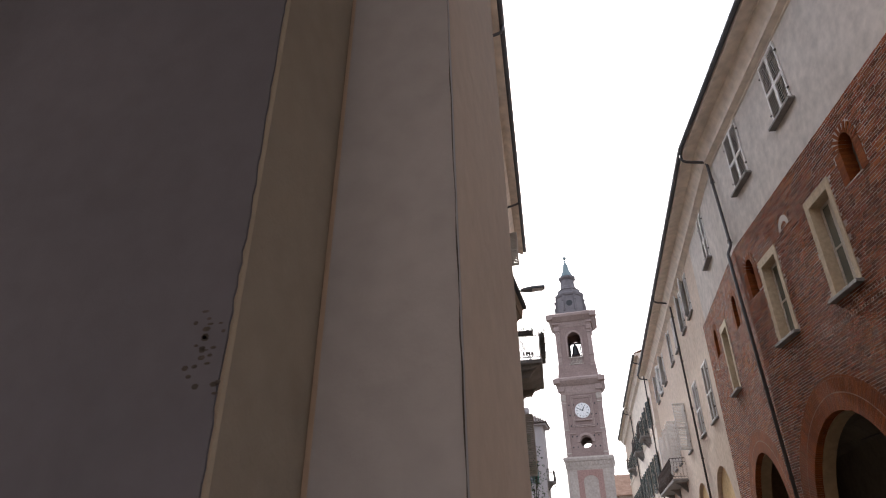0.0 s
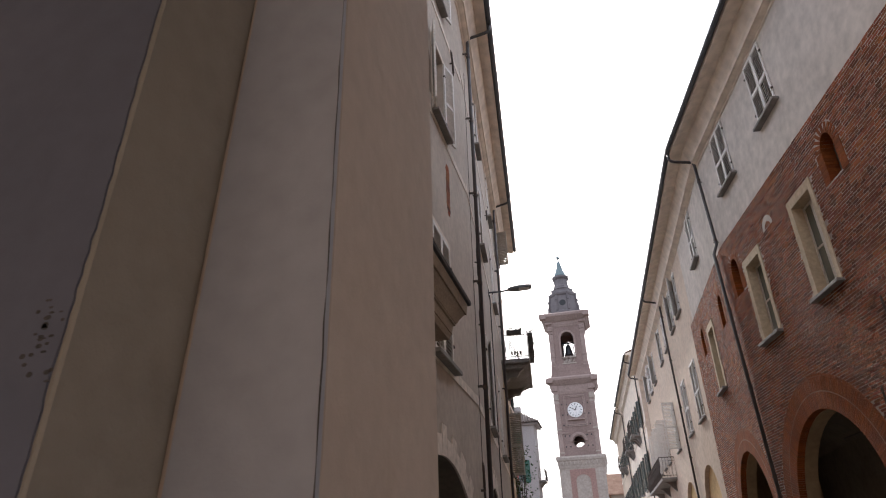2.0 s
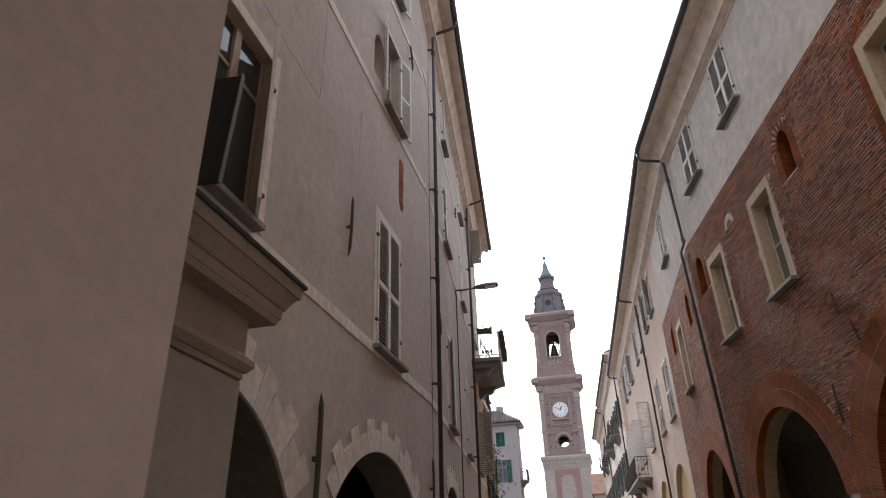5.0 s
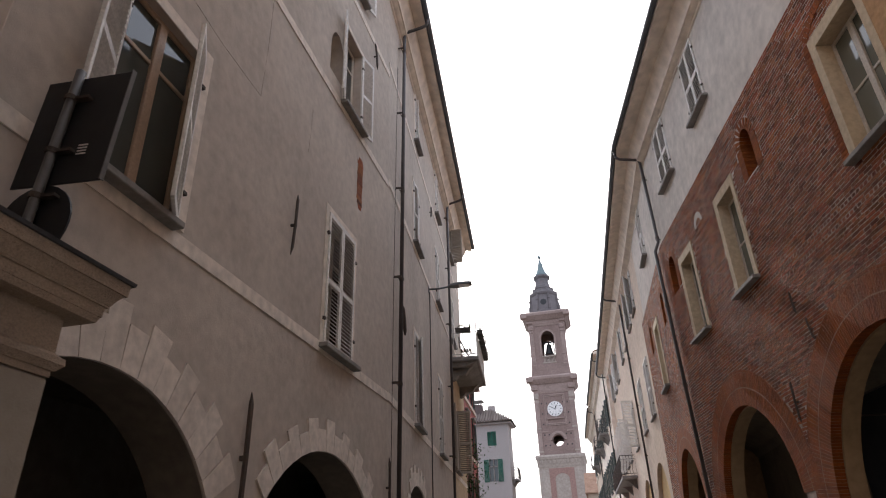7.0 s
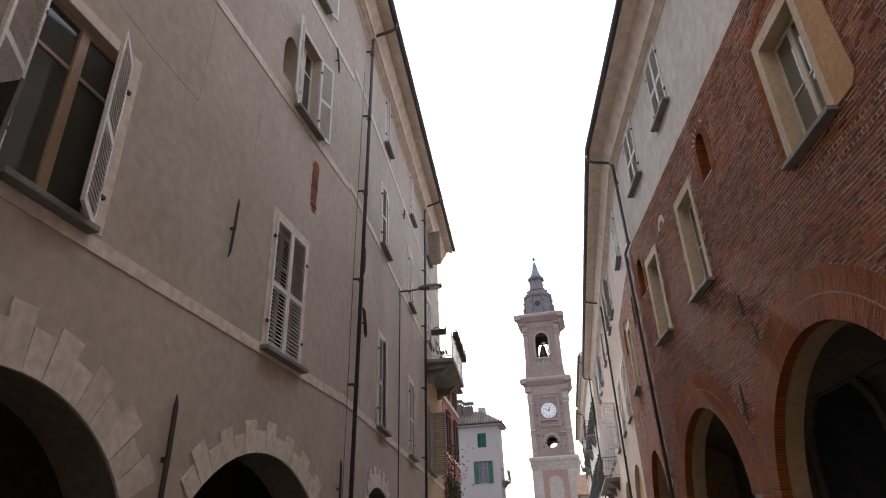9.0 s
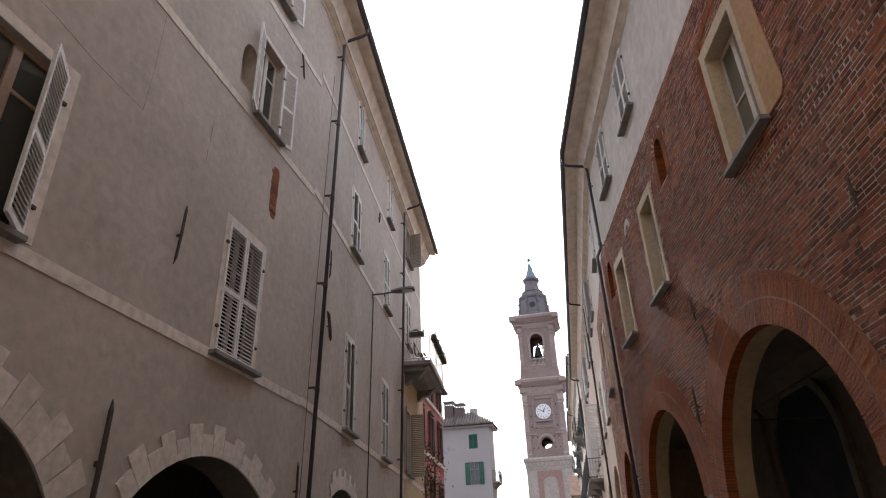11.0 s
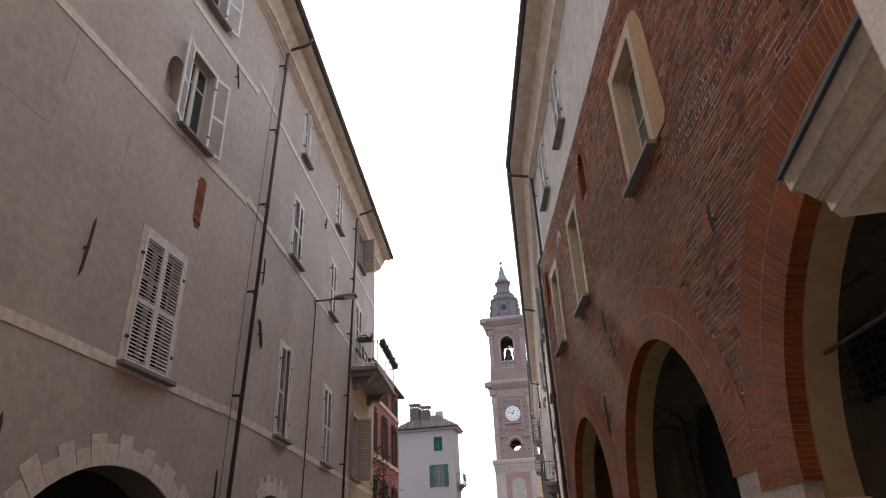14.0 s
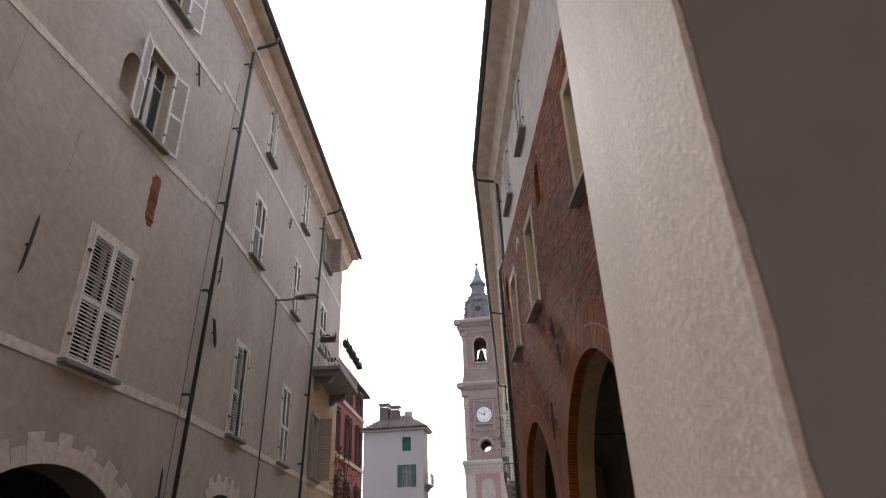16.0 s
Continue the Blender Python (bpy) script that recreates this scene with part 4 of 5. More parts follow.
for x0, x1 in ((-S - 0.2, -1.7), (1.7, S + 0.2)):
    tw("string_course", boxes((x0, x1, -S - 0.18, -S, 23.8, 24.1)), M_TSTONE)
for x0, x1, z0, z1 in ((-1.95, 1.95, 25.0, 30.7), (-1.72, 1.72, 25.25, 30.45)):
    tw("panel_moulding", slab(rect(x0, x1, z0, z1), [rect(x0 + 0.16, x1 - 0.16, z0 + 0.16, z1 - 0.16)], -S - 0.13, -S + 0.02), M_TSTONE)
tw("dial_sill", boxes((-1.5, 1.5, -S - 0.32, -S, 26.1, 26.35), bevel=0.04), M_TSTONE)
for sx in (-1, 1):
    for zz in (20.3, 24.4, 29.3):
        x0, x1 = sorted((sx * (S + 0.16), sx * (S - 0.82)))
        tw("pilaster_band", boxes((x0, x1, -S - 0.2, -S + 0.3, zz, zz + 0.28), bevel=0.03), M_TPALE)
    for zz in (36.3, 38.3, 42.9):
        x0, x1 = sorted((sx * 3.5, sx * 2.55))
        tw("pilaster_band", boxes((x0, x1, -3.56, -3.0, zz, zz + 0.25), bevel=0.03), M_TSTONE)
    # the cornices break forward over the pilasters
    for half, z0, z1 in ((4.75, 33.05, 33.95), (4.82, 45.75, 46.75), (4.05, 31.6, 32.6), (3.85, 44.85, 45.35)):
        x0, x1 = sorted((sx * half, sx * (half - 1.25)))
        tw("cornice_break", boxes((x0, x1, -half, -half + 1.25, z0, z1), bevel=0.06), M_TSTONE)
# the dial
dial = tw("clock_dial", lathe(bmesh.new(), [(1.36, -0.06), (1.40, 0.0), (1.30, 0.05), (0.01, 0.05)], 40), M_DIAL, "white round clock dial")
dial.matrix_basis = TM @ Matrix.Translation((0, -S - 0.05, 27.95)) @ Matrix.Rotation(radians(90), 4, "X")
for i in range(12):
    a = radians(30 * i)
    bm = boxes((-0.05, 0.05, 0.92, 1.20, 0.05, 0.07))
    part("hour_mark", bm, M_BLACK, dial, m=Matrix.Rotation(-a, 4, "Z"))
for a, ln, wd in ((-62, 1.0, 0.05), (24, 0.72, 0.08)):
    part("clock_hand", boxes((-wd, wd, -0.15, ln, 0.075, 0.095)), M_BLACK, dial, m=Matrix.Rotation(radians(-a), 4, "Z"))
courses("cornice", M_TSTONE, ((3.65, 3.75, 31.0, 31.5), (3.72, 3.75, 31.5, 32.7), (3.9, 4.1, 32.7, 33.0), (4.15, 4.5, 33.0, 33.5), (4.55, 4.6, 33.5, 33.9), (4.6, 4.0, 33.9, 34.3)))
tw("pedestal", square((3.75, 3.62, 34.2, 35.2), (3.6, 3.5, 35.2, 36.9)), M_TBRICK)
for i in range(9):
    tw("baluster", lathe(bmesh.new(), [(0.06, 36.9), (0.09, 37.2), (0.05, 37.6), (0.07, 37.95)], 8, (-1.0 + i * 0.25, -3.46)), M_TPALE)
tw("balustrade_rail", boxes((-1.35, 1.35, -3.6, -3.3, 37.95, 38.15), (-1.35, 1.35, -3.6, -3.3, 36.7, 36.9)), M_TPALE)
B = 3.32
bell_open = [arch_loop(0, 41.8, 1.24, 1.35, 38.25)]
for y0, y1 in ((-B, -B + 0.8), (B - 0.8, B)):
    tw("bell_stage_wall", slab(rect(-B, B, 36.9, 44.6), bell_open, y0, y1), M_TBRICK)
for sx in (-1, 1):
    x0, x1 = sorted((sx * B, sx * (B - 0.8)))
    tw("bell_stage_wall", boxes((x0, x1, -B + 0.8, B - 0.8, 36.9, 44.6)), M_TBRICK)
    x0, x1 = sorted((sx * (B + 0.12), sx * (B - 0.7)))
    tw("corner_pilaster", boxes((x0, x1, -B - 0.15, -B + 0.3, 36.0, 44.3), bevel=0.03), M_TSTONE)
    tw("pilaster_capital", boxes((x0 - 0.12, x1 + 0.12, -B - 0.3, -B + 0.3, 43.5, 44.4), bevel=0.1), M_TSTONE)
tw("bell_arch_moulding", slab(arch_loop(0, 41.8, 1.6, 1.75, 38.4), [arch_loop(0, 41.8, 1.26, 1.37, 38.39)], -B - 0.15, -B + 0.02), M_TSTONE)
tw("bell", lathe(bmesh.new(), [(0.9, 39.0), (0.86, 39.15), (0.66, 39.7), (0.52, 40.4), (0.45, 40.9), (0.2, 41.15), (0.1, 41.5)], 20, (0, -1.2)), M_BLACK, "dark bronze bell in its frame", True)
bm = bmesh.new()
for sx in (-1, 1):
    tube(bm, [(sx * 1.05, -1.2, 38.2), (sx * 0.95, -1.2, 41.6)], 0.1, 6)
tube(bm, [(-1.1, -1.2, 41.5), (1.1, -1.2, 41.5)], 0.14, 6)
tube(bm, [(0, -1.2, 38.2), (0, -1.2, 39.0)], 0.2, 6)
tw("bell_frame", bm, M_BLACK)
courses("cornice", M_TSTONE, ((3.4, 3.5, 44.3, 44.8), (3.55, 3.6, 44.8, 45.4), (3.8, 4.05, 45.4, 45.7), (4.1, 4.5, 45.7, 46.2), (4.62, 4.68, 46.2, 46.7), (4.68, 3.6, 46.7, 47.3)))
T8 = math.pi / 8
M_SLATE = surface("dark_blue_grey_tower_slate", (0.135, 0.118, 0.122), (0.18, 0.158, 0.16), big=0.6, small=6, bump=0.2, rough=0.7)
tw("octagonal_drum", lathe(bmesh.new(), [(3.3, 47.0), (3.3, 47.9), (3.0, 48.05), (2.95, 49.5), (2.8, 51.3), (3.0, 51.5), (3.08, 51.9), (2.6, 52.2)], 8, turn=T8), M_SLATE)
for i in range(8):
    a = math.pi / 4 * i + T8
    bm = boxes((2.5, 3.35, -0.25, 0.25, 48.0, 49.2), (2.5, 3.12, -0.22, 0.22, 49.2, 50.2), (2.5, 3.28, -0.25, 0.25, 50.2, 50.5), (2.4, 3.0, -0.22, 0.22, 50.5, 51.4), bevel=0.05)
    p = tw("drum_buttress", bm, M_SLATE)
    p.matrix_basis = TM @ Matrix.Rotation(a, 4, "Z")
# black disc paints the shade inside the drum's round opening
bm = lathe(bmesh.new(), [(0.62, -0.05), (0.62, 0.03), (0.01, 0.03)], 20)
oc = tw("round_opening", bm, M_BLACK)
oc.matrix_basis = TM @ Matrix.Translation((0, -2.74, 49.6)) @ Matrix.Rotation(radians(90), 4, "X")
tw("dome", lathe(bmesh.new(), [(2.65, 52.0), (2.65, 52.3), (2.3, 52.5), (2.2, 52.95), (2.35, 53.05), (1.85, 53.25), (1.7, 53.5), (1.55, 53.7)], 8, turn=T8), M_SLATE, "dark slated dome in steps")
tw("lantern", lathe(bmesh.new(), [(1.65, 53.6), (1.6, 53.9), (1.5, 54.1), (1.42, 55.4), (1.62, 55.6), (1.78, 55.8), (1.78, 56.1), (1.35, 56.3)], 8, turn=T8), M_SLATE)
tw("spire", lathe(bmesh.new(), [(1.4, 56.2), (1.25, 56.6), (1.0, 57.1), (0.72, 57.8), (0.55, 58.4), (0.52, 58.8), (0.40, 59.3), (0.2, 59.8), (0.06, 60.4)], 14), M_COPPER, "green-grey copper spire", True)
tw("finial_ball", lathe(bmesh.new(), [(0.02, 60.4), (0.25, 60.5), (0.36, 60.78), (0.25, 61.05), (0.02, 61.15)], 14), M_COPPER, "", True)


# ---- rendered house beyond the brick palace ----
M_OCHRE = surface("ochre_blind_arch_render", (0.52, 0.36, 0.17), (0.58, 0.41, 0.21), big=0.8, small=7, bump=0.15)
H2 = (6.1, 27.2)
FIRST = [(7.47, 8.65, 0, 0), (10.59, 11.67, 0, 0), (14.96, 16.09, 95, 0), (19.27, 20.2, 88, 90), (21.59, 22.51, 90, 88), (24.15, 25.06, 92, 85)]
UPPER = [(7.91, 8.92, 0, 26), (9.99, 10.95, 0, 22), (12.87, 13.82, 0, 0), (15.24, 16.18, 0, 12), (19.27, 20.2, 0, 30), (21.77, 22.6, 20, 25), (23.97, 24.79, 0, 28)]
hs = [mir(RU2, rect(a, b, 6.85, 9.07)) for a, b, *_ in FIRST] + [mir(RU2, rect(a, b, 11.25, 12.94)) for a, b, *_ in UPPER]
BLIND = [(9.263, 3.734, 1.75, 1.6), (14.578, 3.715, 1.75, 1.6)]
hs += [mir(RU2, arch_loop(c, zc, a, b, GROUND + 0.01)) for c, zc, a, b in BLIND]
wall_house = tagged(part("wall_house", slab(mir(RU2, rect(*H2, GROUND, EAVE_R)), hs, 0.0, 0.5), M_PEACH, m=RU2.m), "peach rendered house front with shuttered windows", "wall", kind="structure")
for c, zc, a, b in BLIND:
    part("blind_arch", slab(mir(RU2, arch_loop(c, zc, a + 0.05, b + 0.05, GROUND)), [], 0.16, 0.24), M_OCHRE, wall_house, "ochre rendered blind arch")
# backing added behind the windows, coloured like an unlit room
tagged(part("wall_house_inner", boxes((-H2[1], -H2[0], 1.4, 1.6, GROUND, EAVE_R)), M_ROOMSHADE, m=RU2.m), "added backing wall behind the house windows, room shade in its colour", "wall", kind="structure")
eaves(RU2, 0, H2[1], EAVE_R, 0.75, -TURN_R, 0, 0.42, drop=0.30)
for a, b, t0, t1 in FIRST:
    shuttered(RU2, a, b, 6.85, 9.07, "tall window with open pale shutters on the peach house" if t0 or t1 else "tall window with closed pale shutters on the peach house", (t1, t0), False, M_SHUT if a < 15 or a > 17 else M_TAUPE, M_SHUT if a < 15 or a > 17 else M_TAUPE, 0.0, 0.1, "peach house shutters", pitch=0.07)
for a, b, t0, t1 in UPPER:
    shuttered(RU2, a, b, 11.25, 12.94, "top window with a pale shutter standing open" if t0 or t1 else "top window with closed pale shutters", (t1, t0), False, None, None, 0.0, 0.1, "peach house shutters", pitch=0.07)
downpipe(RU2, 12.6, EAVE_R, 0.1, "dark downpipe on the peach house", 0.75, r=0.045, lean=0.06)
downpipe(RU2, 27.0, EAVE_R, 0.1, "dark downpipe at the end of the peach house", 0.75, r=0.045)


def iron_balcony(F, s0, s1, z, out, label):
    ob = empty("balcony", F.at((s0 + s1) / 2, z), label, "balcony")
    w = s1 - s0
    part("slab", boxes((-w / 2, w / 2, -out, 0.0, -0.14, 0), bevel=0.02), M_SILL, ob)
    for sx in (-0.4, 0, 0.4):
        bm = slab([(-out * 0.8, -0.14), (0, -0.14), (0, -0.62), (-out * 0.18, -0.5), (-out * 0.5, -0.24)], [], -0.09, 0.09)
        part("bracket", bm, M_SILL, ob, m=Matrix.Translation((sx * w, 0, 0)) @ Matrix.Rotation(radians(90), 4, "Z"))
    bm = bmesh.new()
    path = [(-w / 2, 0), (-w / 2, -out), (w / 2, -out), (w / 2, 0)]
    for zz, r in ((1.0, 0.022), (0.1, 0.014), (0.82, 0.010)):
        for p, q in zip(path, path[1:]):
            tube(bm, [(*p, zz), (*q, zz)], r, 6)
    part("rail", bm, M_IRON, ob)
    for p, q in zip(path, path[1:]):
        n = max(2, int(math.dist(p, q) / 0.13))
        for k in range(n + 1):
            x, y = (p[0] + (q[0] - p[0]) * k / n, p[1] + (q[1] - p[1]) * k / n)
            bm = bmesh.new()
            tube(bm, [(x, y, 0), (x, y - (0.05 if y < -0.1 else 0), 0.3), (x, y, 0.6), (x, y, 1.0)], 0.009, 5)
            part("baluster", bm, M_IRON, ob)
    return ob


iron_balcony(RU2, 18.3, 26.4, 5.98, 0.75, "black wrought-iron balcony on a stone slab")

# ---- further houses on that side ----
R3 = Facade((0.25, 44.4), (-0.72, 61.0), True)
R4 = Facade((-0.72, 61.0), (-1.60, 77.5), True)


def far_house(name, F, s1, z_eave, wallmat, label, cols, rows, shut, out=0.6):
    hl = []
    for z0, z1 in rows:
        for c in cols:
            hl.append(mir(F, rect(c - 0.5, c + 0.5, z0, z1)))
    ob = tagged(part(name, slab(mir(F, rect(0, s1, GROUND, z_eave)), hl, 0, 0.5), wallmat, m=F.m), label, "house")
    for z0, z1 in rows:
        part("string_course", boxes(tuple([*sorted(F.x(0, s1)), -0.05, 0.0, z0 - 0.35, z0 - 0.2])), M_SOFFIT, ob)
        for c in cols:
            x = F.sgn * c
            w = new("window")
            w.parent = ob
            w.matrix_basis = Matrix.Translation((x, 0, z0))
            part("pane", boxes((-0.5, 0.5, 0.2, 0.22, 0, z1 - z0)), M_GLASS, w)
            part("frame", slab(rect(-0.62, 0.62, -0.1, z1 - z0 + 0.12), [rect(-0.5, 0.5, 0, z1 - z0)], -0.03, 0.01), M_SOFFIT, w)
            for sx in (-1, 1):
                m = Matrix.Translation((sx * 0.5, -0.03, 0)) @ Matrix.Rotation(radians(-165 if sx < 0 else 180 + 165), 4, "Z")
                shutter(w, 0.49, z1 - z0, m, shut, shut, sx > 0, False, 0.09)
            part("sill", boxes((-0.65, 0.65, -0.12, 0.05, -0.08, 0)), M_SILL, w)
    eaves(F, 0, s1, z_eave, out, 0, 0, 0.4, 6.0)
    return ob


far_house("house", R3, 16.6, 14.8, M_SOFFIT, "cream rendered house with dark green shutters", (1.8, 5.2, 8.6, 12.0, 15.2), ((6.7, 8.8), (10.6, 12.4)), M_BOTTLE)
far_house("house", R4, 16.0, 14.6, M_PEACH, "peach rendered house with dark green shutters down the street", (2.0, 5.4, 8.8, 12.2), ((6.5, 8.5), (10.4, 12.1)), M_BOTTLE)
downpipe(R3, 1.2, 14.8, 0.1, "dark downpipe between two houses", 0.6, r=0.045)
downpipe(R4, 0.6, 14.6, 0.1, "dark downpipe between two far houses", 0.6, r=0.045)
for F, s in ((R3, 5.2), (R3, 12.0), (R4, 5.4)):
    iron_balcony(F, s - 1.1, s + 1.1, 10.4, 0.7, "small iron balcony on a far house")
# low house that closes the street beside the tower
lowh = tagged(part("house", boxes((-3.2, 5.0, 96.0, 104.0, GROUND, 11.0)), M_PEACH), "low ochre house beside the tower with a tiled roof", "house")
part("roof", strip([(95.4, 10.9), (100, 14.0), (104.6, 10.9), (104.6, 10.75), (95.4, 10.75)], -3.5, 5.4), M_TILE, lowh)

# ---- houses on the other side ----
M_RED = surface("dull_red_render", (0.37, 0.14, 0.128), (0.41, 0.163, 0.147), big=0.5, small=5, bump=0.15, stain=0.2, stain_colour=(0.32, 0.12, 0.10))
M_LILAC = surface("pale_grey_lilac_render", (0.36, 0.328, 0.316), (0.385, 0.35, 0.337), big=0.4, small=14, bump=0.05, stain=0.12, stain_colour=(0.43, 0.39, 0.37))
RH = Facade((-6.28, 25.3), (-6.75, 32.4), False)
cols, rows = (1.3, 3.6, 5.8), ((3.6, 5.5), (6.6, 8.3), (9.05, 9.95))
hl = [rect(c - 0.34, c + 0.34, z0, z1) for z0, z1 in rows for c in cols]
red = tagged(part("house", slab(rect(0, 7.1, GROUND, 10.2), hl, 0, 0.45), M_RED, m=RH.m), "dull red rendered house with dark green shutters", "house")
part("end_wall", boxes((6.65, 7.1, 0.46, 8, GROUND, 10.2)), M_RED, red)
part("roof", strip([(-0.28, 10.2), (-0.28, 10.3), (8, 12.9), (8, 12.8), (0, 10.2)], 0, 7.5), M_TILEGREY, red)
part("chimney", boxes((6.0, 6.6, 1.6, 2.2, 10.4, 12.2), (5.92, 6.68, 1.52, 2.28, 11.9, 12.05)), M_RED, red)
for z0, z1 in rows:
    part("string_course", boxes((0, 7.1, -0.06, 0.0, z0 - 0.22, z0 - 0.06)), M_BAND, red)
    for c in cols:
        w = new("window")
        w.parent = red
        w.matrix_basis = Matrix.Translation((c, 0, z0))
        part("pane", boxes((-0.34, 0.34, 0.16, 0.18, 0, z1 - z0)), M_GLASS, w)
        part("hood", boxes((-0.48, 0.48, -0.16, 0.0, z1 - z0 + 0.05, z1 - z0 + 0.16), bevel=0.02), M_SILL, w)
        for sx in (-1, 1):
            m = Matrix.Translation((sx * 0.34, -0.03, 0)) @ Matrix.Rotation(radians(-170 if sx < 0 else 180 + 170), 4, "Z")
            shutter(w, 0.26, z1 - z0, m, M_BOTTLE, M_BOTTLE, sx > 0, False, 0.09)

grey = tagged(part("house", slab(rect(-15.4, -9.35, GROUND, 14.75), [rect(-11.44, -10.56, 9.36, 11.43), rect(-11.44, -10.56, 12.72, 14.1)], 0, 0.5), M_LILAC, m=Matrix.Translation((0, 64, 0))), "pale grey-lilac house with green shutters and tall chimneys", "house")
part("side_wall", boxes((-9.85, -9.35, 0.5, 2.6, GROUND, 14.75)), M_LILAC, grey)
# dark backing added so no sky shows through the windows
part("inner_wall", boxes((-15.3, -9.86, 0.75, 0.95, GROUND, 14.7)), M_ROOMSHADE, grey)
part("eaves_board", boxes((-15.5, -8.95, -0.3, 2.9, 14.75, 14.95), bevel=0.03), M_LILAC, grey)
bm = bmesh.new()
pts = [(-15.5, -0.6, 14.96), (-8.8, -0.6, 14.96), (-8.8, 3.2, 14.96), (-15.5, 3.2, 14.96), (-13.3, 1.3, 16.5), (-11.2, 1.3, 16.5)]
vs = [bm.verts.new(p) for p in pts]
for f in ((0, 1, 5, 4), (1, 2, 5), (2, 3, 4, 5), (3, 0, 4)):
    bm.faces.new([vs[i] for i in f])
part("roof", bm, M_TILEGREY, grey)
bm = bmesh.new()
for k in range(24):
    x = -15.3 + k * 0.28
    top = min(1.0, (x + 15.5) / 2.2, (-8.8 - x) / 2.4)
    tube(bm, [(x, -0.62, 15.0), (x, -0.6 + 1.9 * top, 15.0 + 1.54 * top)], 0.1, 6)
tagged(part("roof_tiles", bm, M_TILEGREY, grey), kind="stuff")
for cx, zt in ((-13.5, 17.3), (-12.4, 17.0)):
    ch = part("chimney", boxes((cx - 0.46, cx + 0.46, 0.6, 1.5, 14.9, zt)), surface("dark_brown_chimney_render", (0.105, 0.082, 0.078), (0.14, 0.105, 0.10), big=2, small=10), grey)
    part("chimney_cap", boxes((cx - 0.58, cx + 0.58, 0.48, 1.62, zt + 0.32, zt + 0.42)), M_SILL, ch)
    for k in range(4):
        part("chimney_post", boxes((cx - 0.46 + k * 0.27, cx - 0.34 + k * 0.27, 0.62, 0.8, zt, zt + 0.32)), M_SILL, ch)
part("chimney", boxes((-11.4, -10.7, 1.2, 1.8, 15.5, 16.9)), M_LILAC, grey)
for z0, z1, shut_open in ((9.36, 11.43, True), (12.72, 14.1, False)):
    w = new("window")
    w.parent = grey
    w.matrix_basis = Matrix.Translation((-11.0, 0, z0))
    h = z1 - z0
    part("painted_border", slab(rect(-0.62, 0.62, -0.16, h + 0.14), [rect(-0.44, 0.44, 0, h)], -0.02, 0.01), M_LILAC, w)
    if shut_open:
        part("pane", boxes((-0.44, 0.44, 0.2, 0.22, 0, h)), M_GLASS, w)
        part("frame", boxes((-0.44, -0.37, 0.12, 0.2, 0, h), (0.37, 0.44, 0.12, 0.2, 0, h), (-0.05, 0.05, 0.12, 0.2, 0, h), (-0.37, 0.37, 0.12, 0.2, h * 0.66, h * 0.71), (-0.37, 0.37, 0.12, 0.2, 0, 0.08)), M_SILL, w)
        for sx in (-1, 1):
            x0, x1 = sorted((sx * 0.46, sx * 0.92))
            shutter(w, 0.46, h, Matrix.Translation((x0, -0.05, 0)), M_GREEN, M_GREEN, False, False, 0.09)
    else:
        for x0 in (-0.44, 0.0):
            shutter(w, 0.44, h, Matrix.Translation((x0, 0.05, 0)), M_GREEN, M_GREEN, False, False, 0.09)
iron_balcony(Facade((-9.35, 64.4), (-9.35, 68.4), False), 0.0, 2.1, 9.6, 0.6, "small iron balcony on the flank of the grey house")

# ---- small things on the palace ----
def wall_iron(F, s, z0, z1, label, lean=0.0, w=0.036):
    """A forged anchor bar of a tie rod, tapering to its ends, with a wedge at the middle."""
    ob = empty("wall_anchor", F.at(s, z0), label, "wall anchor", "iron wall anchors")
    bm = bmesh.new()
    h = z1 - z0
    tube(bm, [(0, -0.05, 0), (lean * 0.2, -0.06, h * 0.12), (lean * 0.5, -0.065, h * 0.5), (lean * 0.8, -0.06, h * 0.9), (lean, -0.05, h)], [w * 0.15, w * 0.6, w * 0.62, w * 0.6, w * 0.12], 6)
    part("bar", bm, M_IRON, ob)
    part("wedge", boxes((lean * 0.5 - w * 0.45, lean * 0.5 + w * 0.45, -0.085, 0.0, h * 0.46, h * 0.50), bevel=0.004), M_IRON, ob)


wall_iron(L1, 6.60, 5.5, 6.42, "long rusty iron wall anchor on the stucco", 0.08)
wall_iron(L1, 5.99, 2.35, 3.62, "long black iron wall anchor beside an arch", 0.03, 0.05)
wall_iron(L1, 9.72, 11.3, 11.86, "short dark iron wall anchor under the eaves", -0.2)
wall_iron(L1, 10.62, 2.7, 3.62, "dark iron wall anchor beside the downpipe", 0.02)
wall_iron(L2, 1.5, 6.28, 6.84, "short leaning iron wall anchor", -0.32, 0.06)
wall_iron(L2, 1.2, 7.6, 8.3, "thin iron wall anchor near the downpipe", 0.02, 0.03)
wall_iron(L2, 5.95, 11.6, 12.05, "short iron wall anchor near the top windows", 0.1, 0.04)
wall_iron(R1, 11.24, 5.5, 5.93, "small black iron wall anchor on the brick", -0.05, 0.035)
wall_iron(R1, 10.93, 4.95, 5.35, "small black iron wall anchor above an arch", -0.1, 0.03)
wall_iron(R1, 6.4, 4.85, 5.2, "small iron wall anchor on the brick between arches", 0.0, 0.03)
wall_iron(R1, 12.1, 3.9, 4.6, "dark iron wall anchor beside the arch", 0.0, 0.035)

# patch where the stucco has gone and brick shows
patch = empty("exposed_brick_patch", L1.at(9.03, 7.54), "narrow patch of bare red brick in the stucco", "brick patch")
